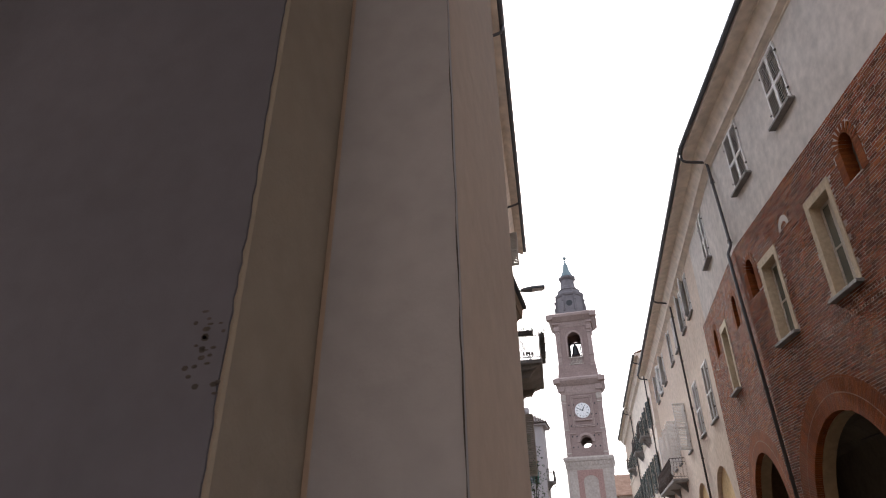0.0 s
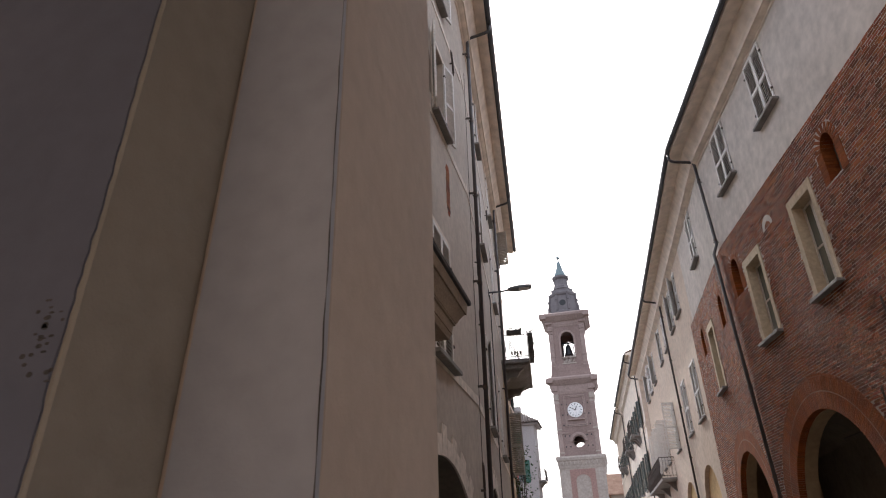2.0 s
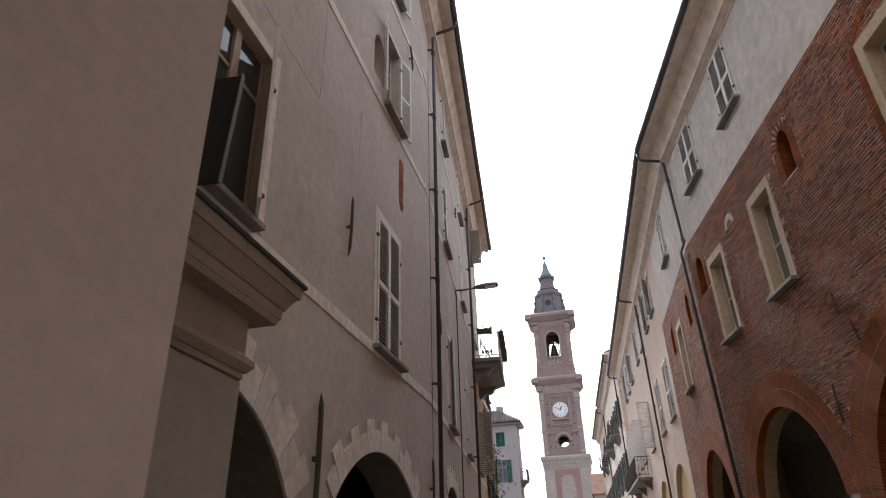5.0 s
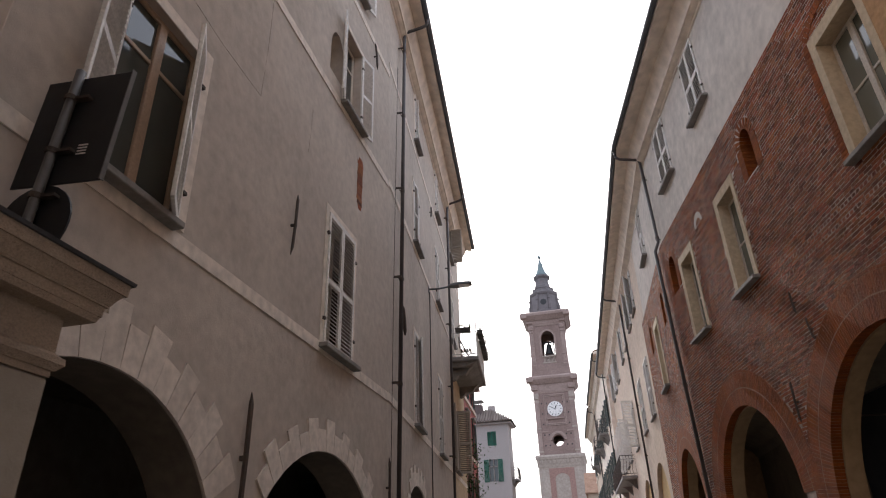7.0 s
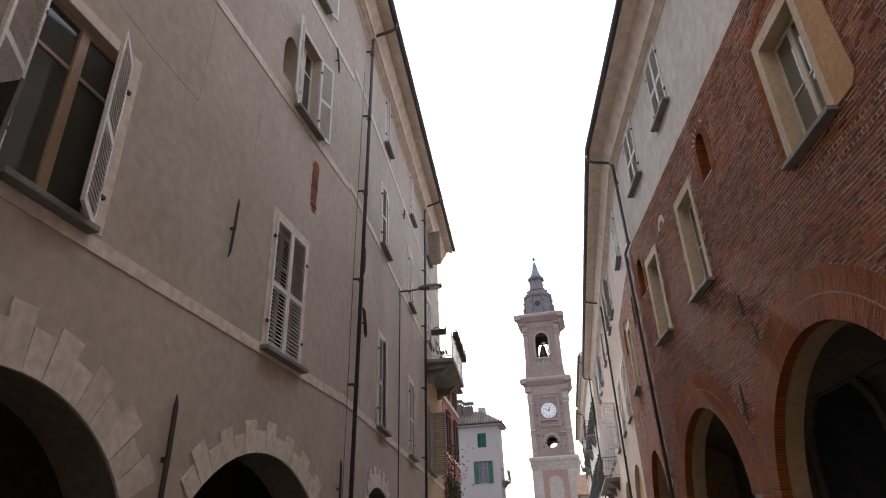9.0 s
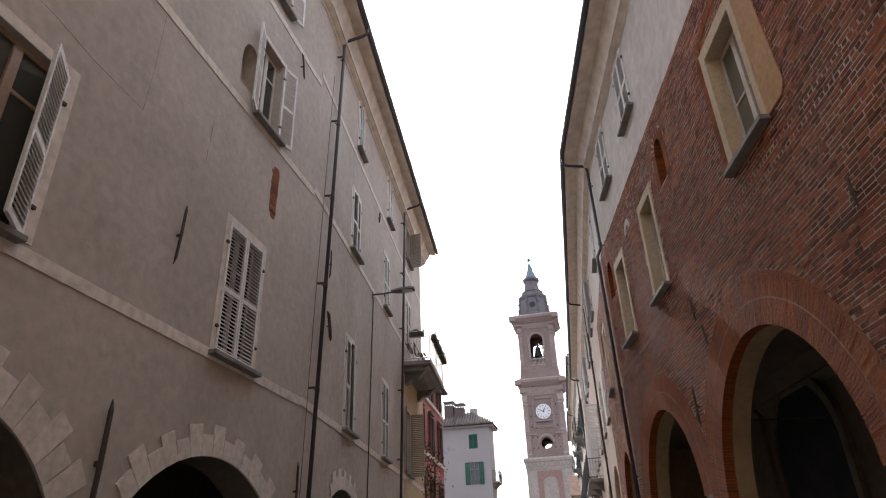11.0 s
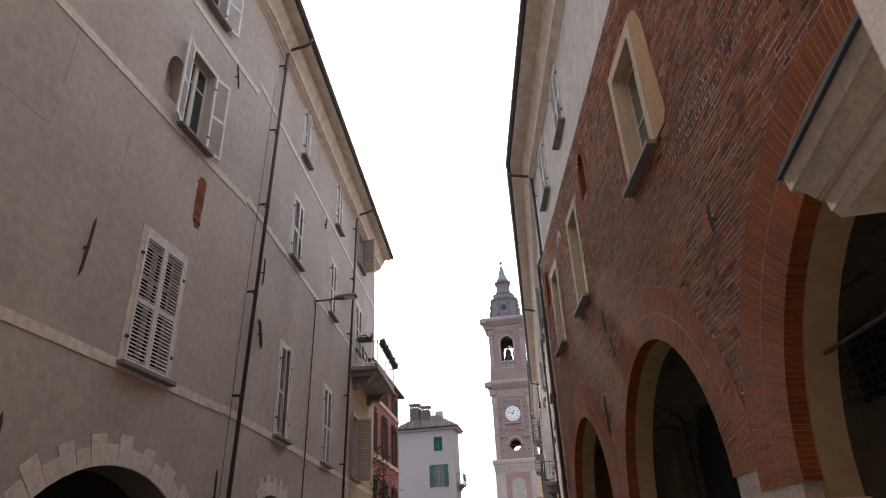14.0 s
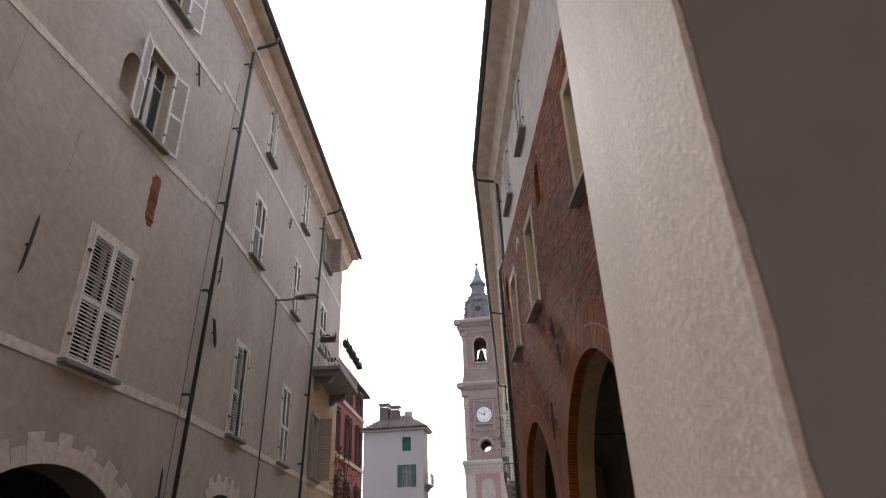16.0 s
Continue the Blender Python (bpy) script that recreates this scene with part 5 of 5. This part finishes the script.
part("bare_bed", slab([(-0.03, -0.02), (0.095, 0.0), (0.13, 0.55), (0.145, 1.0), (0.08, 1.07), (-0.08, 1.04), (-0.145, 0.45), (-0.12, 0.12)], [], -0.002, 0.02), M_ARCHJOINT, patch)
for k in range(13):
    z = k * 0.08
    j0, j1 = -0.125 + 0.015 * math.sin(k * 2.1), 0.105 + 0.015 * math.sin(k * 1.3) + 0.002 * k
    if k in (0, 12):
        j0, j1 = j0 * 0.5, j1 * 0.8
    part("brick", boxes((j0, j1, -0.006, 0.03, z, z + 0.073), bevel=0.004), M_BRICK, patch)

# cables and cracks on the stucco
def cable(F, pts, r, label, name="cable", material=None):
    bm = bmesh.new()
    tube(bm, [(F.sgn * s, -o, z) for s, z, o in pts], r, 5)
    return tagged(part(name, bm, material or M_PIPE, m=F.m), label, name.replace("_", " "))


cable(L2, [(5.44, 8.9, 0.03), (5.22, 5.0, 0.03), (4.95, 0.4, 0.03)], 0.015, "thin dark lamp conduit down the stucco wall", "conduit")
cable(L2, [(0.88, 13.0, 0.02), (0.45, 7.0, 0.02), (0.1, 0.4, 0.02)], 0.005, "thin grey cable beside the downpipe")
# the next two tubes draw hairline cracks in the stucco
cable(L1, [(2.6, 7.34, 0.006), (4.07, 7.31, 0.006), (4.7, 7.23, 0.006), (5.58, 7.21, 0.006), (5.62, 8.06, 0.006), (5.62, 8.94, 0.006)], 0.0013, "fine crack bent up across the stucco, drawn as a thin tube", material=M_IRON)
cable(L1, [(6.97, 7.32, 0.005), (7.0, 7.7, 0.005), (7.01, 8.12, 0.005)], 0.0011, "short fine crack in the stucco, drawn as a thin tube", material=M_IRON)

# street lamp on its arm
lamp = empty("street_lamp", L2.at(5.44, 8.98), "grey street lamp head on a wall arm", "street lamp")
bm = bmesh.new()
tube(bm, [(0, 0, 0), (0, -0.3, 0.0), (0, -0.72, 0.05)], 0.028, 8)
part("arm", bm, M_LAMP, lamp, smooth=True)
part("wall_plate", boxes((-0.06, 0.06, -0.02, 0.0, -0.12, 0.12), bevel=0.005), M_LAMP, lamp)
bm = bmesh.new()
secs = [(-0.55, 0.05, 0.045), (-0.68, 0.11, 0.06), (-0.85, 0.15, 0.065), (-1.1, 0.15, 0.055), (-1.22, 0.12, 0.035)]
rings = []
for y, hw, hh in secs:
    zc = 0.05 + (-0.55 - y) * 0.06
    rings.append([bm.verts.new((x * hw, y, zc + z * hh)) for x, z in ((-1, -0.6), (-0.8, 0.6), (-0.3, 1), (0.3, 1), (0.8, 0.6), (1, -0.6))])
for a, b in zip(rings, rings[1:]):
    for k in range(6):
        bm.faces.new((a[k], a[(k + 1) % 6], b[(k + 1) % 6], b[k]))
bm.faces.new(rings[0])
bm.faces.new(rings[-1])
part("lamp_head", bm, M_LAMP, lamp)
part("lamp_lens", boxes((-0.11, 0.11, -1.16, -0.86, 0.028, 0.034)), M_DIAL, lamp, "pale lens plate")

# balcony of the palace corner
part("lower_facing", slab(rect(10.32, 14.54, GROUND + 0.01, 8.25), [rect(10.52, 11.73, 4.72, 7.04)], -0.008, 0.0), surface("tan_ochre_render", (0.52, 0.40, 0.26), (0.58, 0.46, 0.31), big=0.8, small=8, bump=0.15), wall_left_far, "tan ochre render below the balcony")
M_SHEET = surface("pale_grey_balcony_fascia", (0.42, 0.39, 0.35), (0.47, 0.44, 0.40), big=1.5, small=12, bump=0.1)
M_LEAF = surface("green_balcony_leaves", (0.045, 0.075, 0.025), (0.08, 0.11, 0.04), big=3, small=20, bump=0.0, pieces=0.35)
M_POT = surface("dark_flower_box", (0.05, 0.045, 0.04), (0.08, 0.07, 0.06), big=4, small=20, bump=0.05)
BO = 0.98
balc = empty("balcony", L2.at(12.0, 8.3), "grey stone balcony with thin white railings and flower boxes", "balcony")
part("slab", boxes((-1.85, 1.75, -BO, 0, -0.02, 0.14), bevel=0.03), M_SILL, balc)
part("soffit", strip([(0, -0.18), (-BO * 0.55, -0.16), (-BO * 0.8, -0.08), (-BO * 0.92, -0.02), (0, -0.02)], -1.7, 1.6), M_SILL, balc)
for x in (-1.3, 1.2):
    bm = slab([(-BO * 0.85, -0.02), (0, -0.02), (0, -0.55), (-0.12, -0.52), (-0.25, -0.40), (-BO * 0.5, -0.38), (-BO * 0.62, -0.2)], [], -0.14, 0.14)
    part("bracket", bm, M_SILL, balc, m=Matrix.Translation((x, 0, 0)) @ Matrix.Rotation(radians(90), 4, "Z"))
part("fascia", boxes((-1.87, 1.77, -BO - 0.012, -BO + 0.02, 0.0, 0.16), bevel=0.006), M_SHEET, balc)
for k in range(22):
    bm = bmesh.new()
    tube(bm, [(-1.75 + k * 0.16, -BO + 0.03, 0.1), (-1.75 + k * 0.16, -BO + 0.03, 1.0)], 0.007, 5)
    part("baluster", bm, M_SHUT, balc)
bm = bmesh.new()
for p, q in (((-1.82, 0), (-1.82, -BO + 0.03)), ((-1.82, -BO + 0.03), (1.72, -BO + 0.03)), ((1.72, -BO + 0.03), (1.72, 0))):
    for z in (0.22, 1.0):
        tube(bm, [(*p, z), (*q, z)], 0.018, 6)
part("rail", bm, M_SHUT, balc)
for k in range(9):
    bm = bmesh.new()
    y = -BO + 0.03 + k * (BO - 0.06) / 8
    tube(bm, [(-1.82, y, 0.1), (-1.82, y, 1.0)], 0.010, 5)
    part("baluster", bm, M_SHUT, balc)
for x in (-1.82, -0.1, 1.72):
    bm = bmesh.new()
    tube(bm, [(x, -BO + 0.03, 0.1), (x, -BO + 0.03, 1.35)], 0.016, 6)
    part("post", bm, M_SHUT, balc)


def flower_box(m, label, n=60, seed=1):
    rg = random.Random(seed)
    ob = empty("flower_box", m, label, "flower box", "balcony flower boxes")
    part("box", boxes((-0.26, 0.26, -0.09, 0.09, 0, 0.17), bevel=0.01), M_POT, ob)
    bm = bmesh.new()
    for _ in range(n):
        c = Vector((rg.uniform(-0.28, 0.28), rg.uniform(-0.12, 0.12), 0.17 + abs(rg.gauss(0, 0.07))))
        a, t = rg.uniform(0, 6.28), rg.uniform(-0.8, 0.8)
        u, v = Vector((math.cos(a), math.sin(a), t)).normalized() * 0.05, Vector((-math.sin(a), math.cos(a), 0.4)).normalized() * 0.025
        bm.faces.new([bm.verts.new(c + d) for d in (-u, v, u, -v)])
    tagged(part("leaves", bm, M_LEAF, ob), kind="stuff")


for i, x in enumerate((-1.3, -0.6, 0.1, 0.8, 1.45)):
    flower_box(L2.at(12.0 + x, 9.28, BO + 0.08), "dark flower box with green plants hung on the balcony rail", seed=i)
flower_box(L2.at(10.2, 9.3, 0.5) @ Matrix.Rotation(radians(90), 4, "Z"), "dark flower box with green plants on the balcony end", seed=9)
chair = empty("folding_chair", L2.at(10.9, 8.44, 0.5), "dark slatted folding chair on the balcony", "chair")
for k in range(4):
    part("slat", boxes((-0.2, 0.2, -0.2 + k * 0.1, -0.13 + k * 0.1, 0.42, 0.44)), M_IRON, chair)
    part("back_slat", boxes((-0.2, 0.2, 0.2, 0.22, 0.55 + k * 0.09, 0.6 + k * 0.09)), M_IRON, chair)
for x in (-0.2, 0.2):
    bm = bmesh.new()
    tube(bm, [(x, -0.2, 0), (x, 0.22, 0.9)], 0.014, 5)
    tube(bm, [(x, 0.2, 0), (x, -0.2, 0.43)], 0.014, 5)
    part("leg", bm, M_IRON, chair)

# climbing plant beyond the palace corner
rg = random.Random(5)
plant = empty("climbing_shrub", Matrix.Translation((-5.95, 25.6, GROUND)), "leafy green climbing shrub at the corner of the palace", "shrub")
bm = bmesh.new()
for k in range(7):
    tube(bm, [(rg.uniform(-0.3, 0.3), rg.uniform(-0.3, 0.3), 0), (rg.uniform(-0.4, 0.4), rg.uniform(-0.4, 0.4), 2.8), (rg.uniform(-0.5, 0.6), rg.uniform(-0.6, 0.6), 5.6)], [0.04, 0.025, 0.008], 5)
part("stems", bm, M_IRON, plant)
bm = bmesh.new()
for _ in range(1500):
    z = rg.uniform(1.5, 6.2)
    c = Vector((rg.gauss(0.1, 0.32), rg.gauss(0, 0.5), z))
    a, t = rg.uniform(0, 6.28), rg.uniform(-1, 1)
    u, v = Vector((math.cos(a), math.sin(a), t)).normalized() * 0.06, Vector((-math.sin(a), math.cos(a), 0.5)).normalized() * 0.032
    bm.faces.new([bm.verts.new(c + d) for d in (-u, v, u, -v)])
tagged(part("leaves", bm, M_LEAF, plant), kind="stuff")

# traffic sign seen from behind, above the impost
M_SIGNBACK = surface("black_sign_back", (0.009, 0.010, 0.012), (0.014, 0.015, 0.018), big=2, small=12, bump=0.05, rough=0.6)
M_GALV = surface("dull_galvanised_pole", (0.10, 0.092, 0.085), (0.14, 0.13, 0.12), big=4, small=25, bump=0.1, rough=0.5, metal=0.3)
sign = empty("traffic_sign", Matrix.Translation((-3.99, 2.74, 3.07)) @ Matrix.Rotation(radians(4), 4, "Y"), "back of a black rectangular traffic sign on a grey pole", "traffic sign")
bm = bmesh.new()
tube(bm, [(-0.06, 0.0, GROUND - 3.1), (-0.05, 0.0, 1.93)], 0.032, 10)
part("pole", bm, M_GALV, sign, smooth=True)
part("sign_plate", boxes((-0.33, 0.35, 0.035, 0.05, 1.05, 1.90), bevel=0.004), M_SIGNBACK, sign)
part("plate_rim", boxes((0.346, 0.354, 0.02, 0.055, 1.05, 1.90)), M_GALV, sign, "pale grey folded rim")
bm = lathe(bmesh.new(), [(0.27, 0.0), (0.27, 0.014), (0.01, 0.014)], 28)
part("round_plate", bm, M_SIGNBACK, sign, m=Matrix.Translation((-0.06, 0.05, 0.78)) @ Matrix.Rotation(radians(90), 4, "X"))
for z in (0.95, 1.28, 1.7):
    bm = bmesh.new()
    tube(bm, [(-0.055, 0, z - 0.018), (-0.055, 0, z + 0.018)], 0.042, 10)
    box(bm, -0.03, 0.09, -0.01, 0.04, z - 0.01, z + 0.01)
    part("clamp", bm, M_IRON, sign)
for k in range(4):
    part("print_bar", boxes((0.10, 0.17, 0.031, 0.034, 1.26 + k * 0.022, 1.27 + k * 0.022)), M_SHUT, sign)

# ---- inside the brick arcade ----
def tie_rod(s0, y0, s1, y1, z, label, r=0.018):
    bm = bmesh.new()
    tube(bm, [(-s0, y0, z), (-s1, y1, z)], r, 6)
    return tagged(part("tie_rod", bm, M_IRON, m=R1.m), label, "tie rod", "iron tie rods")


for c in (4.0, 9.5, 14.6):
    tie_rod(c - 1.0, 0.41, c - 1.0, 2.9, 4.25, "thin black iron tie rod across the vault")
    tie_rod(c - 2.6, 1.7, c + 2.6, 1.7, 4.55, "thin black iron tie rod along the arcade")
bm = bmesh.new()
tube(bm, [(-6.1, 0.32, 3.36), (-4.6, 0.30, 3.38), (-3.2, 0.30, 3.40)], 0.017, 8)
tagged(part("iron_bar", bm, M_IRON, m=R1.m), "dark iron bar across an open brick arch", "bar")
hook = bmesh.new()
tube(hook, [(-9.0 + 0.09 * math.cos(a), 0.5, 4.56 + 0.09 * math.sin(a)) for a in [math.pi * (1 + k / 8) for k in range(9)]], 0.012, 6)
tagged(part("ceiling_hook", hook, M_IRON, m=R1.m), "curved black iron hook under the arch crown", "hook")


def grille(s0, s1, z0, z1, y, label):
    ob = empty("barred_window", R1.at((s0 + s1) / 2, z0, -y), label, "window", "barred arcade windows")
    w, h = s1 - s0, z1 - z0
    part("pane", boxes((-w / 2, w / 2, -0.03, -0.02, 0, h)), M_GLASS, ob)
    n = int(w / 0.17)
    for k in range(n + 1):
        x = -w / 2 + w * k / n
        bm = bmesh.new()
        tube(bm, [(x, -0.02, 0.0), (x, -0.24, 0.02), (x, -0.24, h - 0.02), (x, -0.02, h)], 0.011, 5)
        part("upright_bar", bm, M_IRON, ob)
    for k in range(6):
        z = 0.06 + (h - 0.12) * k / 5
        bm = bmesh.new()
        tube(bm, [(-w / 2, -0.02, z), (-w / 2, -0.24, z), (w / 2, -0.24, z), (w / 2, -0.02, z)], 0.010, 5)
        part("cross_bar", bm, M_IRON, ob)


grille(8.5, 9.45, 3.7, 4.6, 2.89, "black iron grille over an arcade window")

# dark portal in the back wall of the arcade
M_PORTAL = surface("blackish_portal_paint", (0.020, 0.021, 0.024), (0.03, 0.031, 0.034), big=2, small=12, bump=0.05)
portal = tagged(part("door_1", slab(mir(R1, arch_loop(14.6, 3.75, 1.35, 1.4, GROUND)), [], 2.84, 2.91), M_PORTAL, m=R1.m), "large dark arched portal in the arcade wall", "door", kind="structure")
part("portal_moulding", slab(mir(R1, arch_loop(14.6, 3.75, 1.55, 1.6, GROUND)), [mir(R1, arch_loop(14.6, 3.75, 1.36, 1.41, GROUND + 0.01))], 2.78, 2.9), M_INNERSHADE, portal, "portal moulding with the arcade's shade in its colour")
# a light segment of plaster in a blind arch of the brick
part("blind_arch_plaster", slab(mir(R1, arch_loop(14.4, 8.95, 0.27, 0.28, 8.94, n=12)), [mir(R1, arch_loop(14.4, 8.93, 0.16, 0.15, 8.945, n=12))], -0.012, 0.02), M_RTOP, brick_walls[id(R1)])


# ---- bricks of the wall, course by course ----
COURSE = 0.060


def free(F, s, z):
    for v in ARCHES.values():
        if v[0] is F:
            _, c, zc, a, b, ring = v
            dx = abs(s - c) / (a + ring - 0.02)
            if z < zc:
                if dx < 1:
                    return False
            elif dx ** SE + ((z - zc) / (b + ring - 0.02)) ** SE < 1:
                return False
    for v in STONE_WINDOWS.values():
        if v[0] is F and v[1] - 0.01 < s < v[2] + 0.01 and v[3] - 0.08 < z < v[4]:
            return False
    for v in NICHES.values():
        if v[0] is F:
            _, c, zc, a, b, foot = v
            if foot < z <= zc and abs(s - c) < a + 0.18:
                return False
            if z > zc and ((s - c) / (a + 0.18)) ** 2 + ((z - zc) / (b + 0.18)) ** 2 < 1:
                return False
    return True


rng = random.Random(11)
for F in (R1, R2):
    s_lo, s_hi = RSPAN[id(F)]
    wall = brick_walls[id(F)]
    verts, faces, singles = [], [], 0
    cache = {}
    row, z = 0, 2.1
    while z < BRICK_TOP - 0.03:
        dentil = row in (68, 71)
        s = s_lo - rng.uniform(0, 0.2)
        while s < s_hi:
            ln = 0.075 if dentil else rng.choice((0.225, 0.21, 0.11, 0.11, 0.15, 0.19))
            gap = 0.03 if dentil else rng.uniform(0.008, 0.014)
            mid, zm = s + ln / 2, z + COURSE / 2
            e0, e1 = max(s, s_lo), min(s + ln, s_hi)
            if e1 - e0 > 0.03 and free(F, mid, zm):
                h = COURSE - rng.uniform(0.0105, 0.0155)
                y0 = -0.0075 + rng.uniform(-0.0035, 0.0028)
                dz = rng.uniform(-0.0035, 0.0035)
                if F is R1 and 5.5 < mid < 7.1 and 5.0 < zm < 6.6 and singles < 290 and not dentil:
                    key = (ln, row % 3)
                    if key not in cache:
                        cache[key] = mesh_of("brick", boxes((0, ln, 0, 0.02, 0, h), bevel=0.002), M_BRICK)
                    shared("brick", cache[key], wall, Matrix.Translation((-s - ln, y0, z + dz)))
                    singles += 1
                else:
                    x0, x1 = sorted(F.x(e0, e1))
                    k = len(verts)
                    j = [rng.uniform(-0.004, 0.004) for _ in range(4)]
                    verts += [(x0 + j[0], y0, z + dz + j[1]), (x1 + j[2], y0, z + dz), (x1, y0, z + dz + h + j[3]), (x0, y0, z + dz + h), (x0, 0.018, z + dz), (x1, 0.018, z + dz), (x1, 0.018, z + dz + h), (x0, 0.018, z + dz + h)]
                    faces += [(k, k + 1, k + 2, k + 3), (k, k + 4, k + 5, k + 1), (k + 1, k + 5, k + 6, k + 2), (k + 2, k + 6, k + 7, k + 3), (k + 3, k + 7, k + 4, k)]
            s += ln + gap
        z += COURSE
        row += 1
    me = bpy.data.meshes.new("bricks")
    me.from_pydata(verts, [], faces)
    me.materials.append(M_BRICK)
    tagged(shared("bricks", me, wall, Matrix()), kind="stuff")
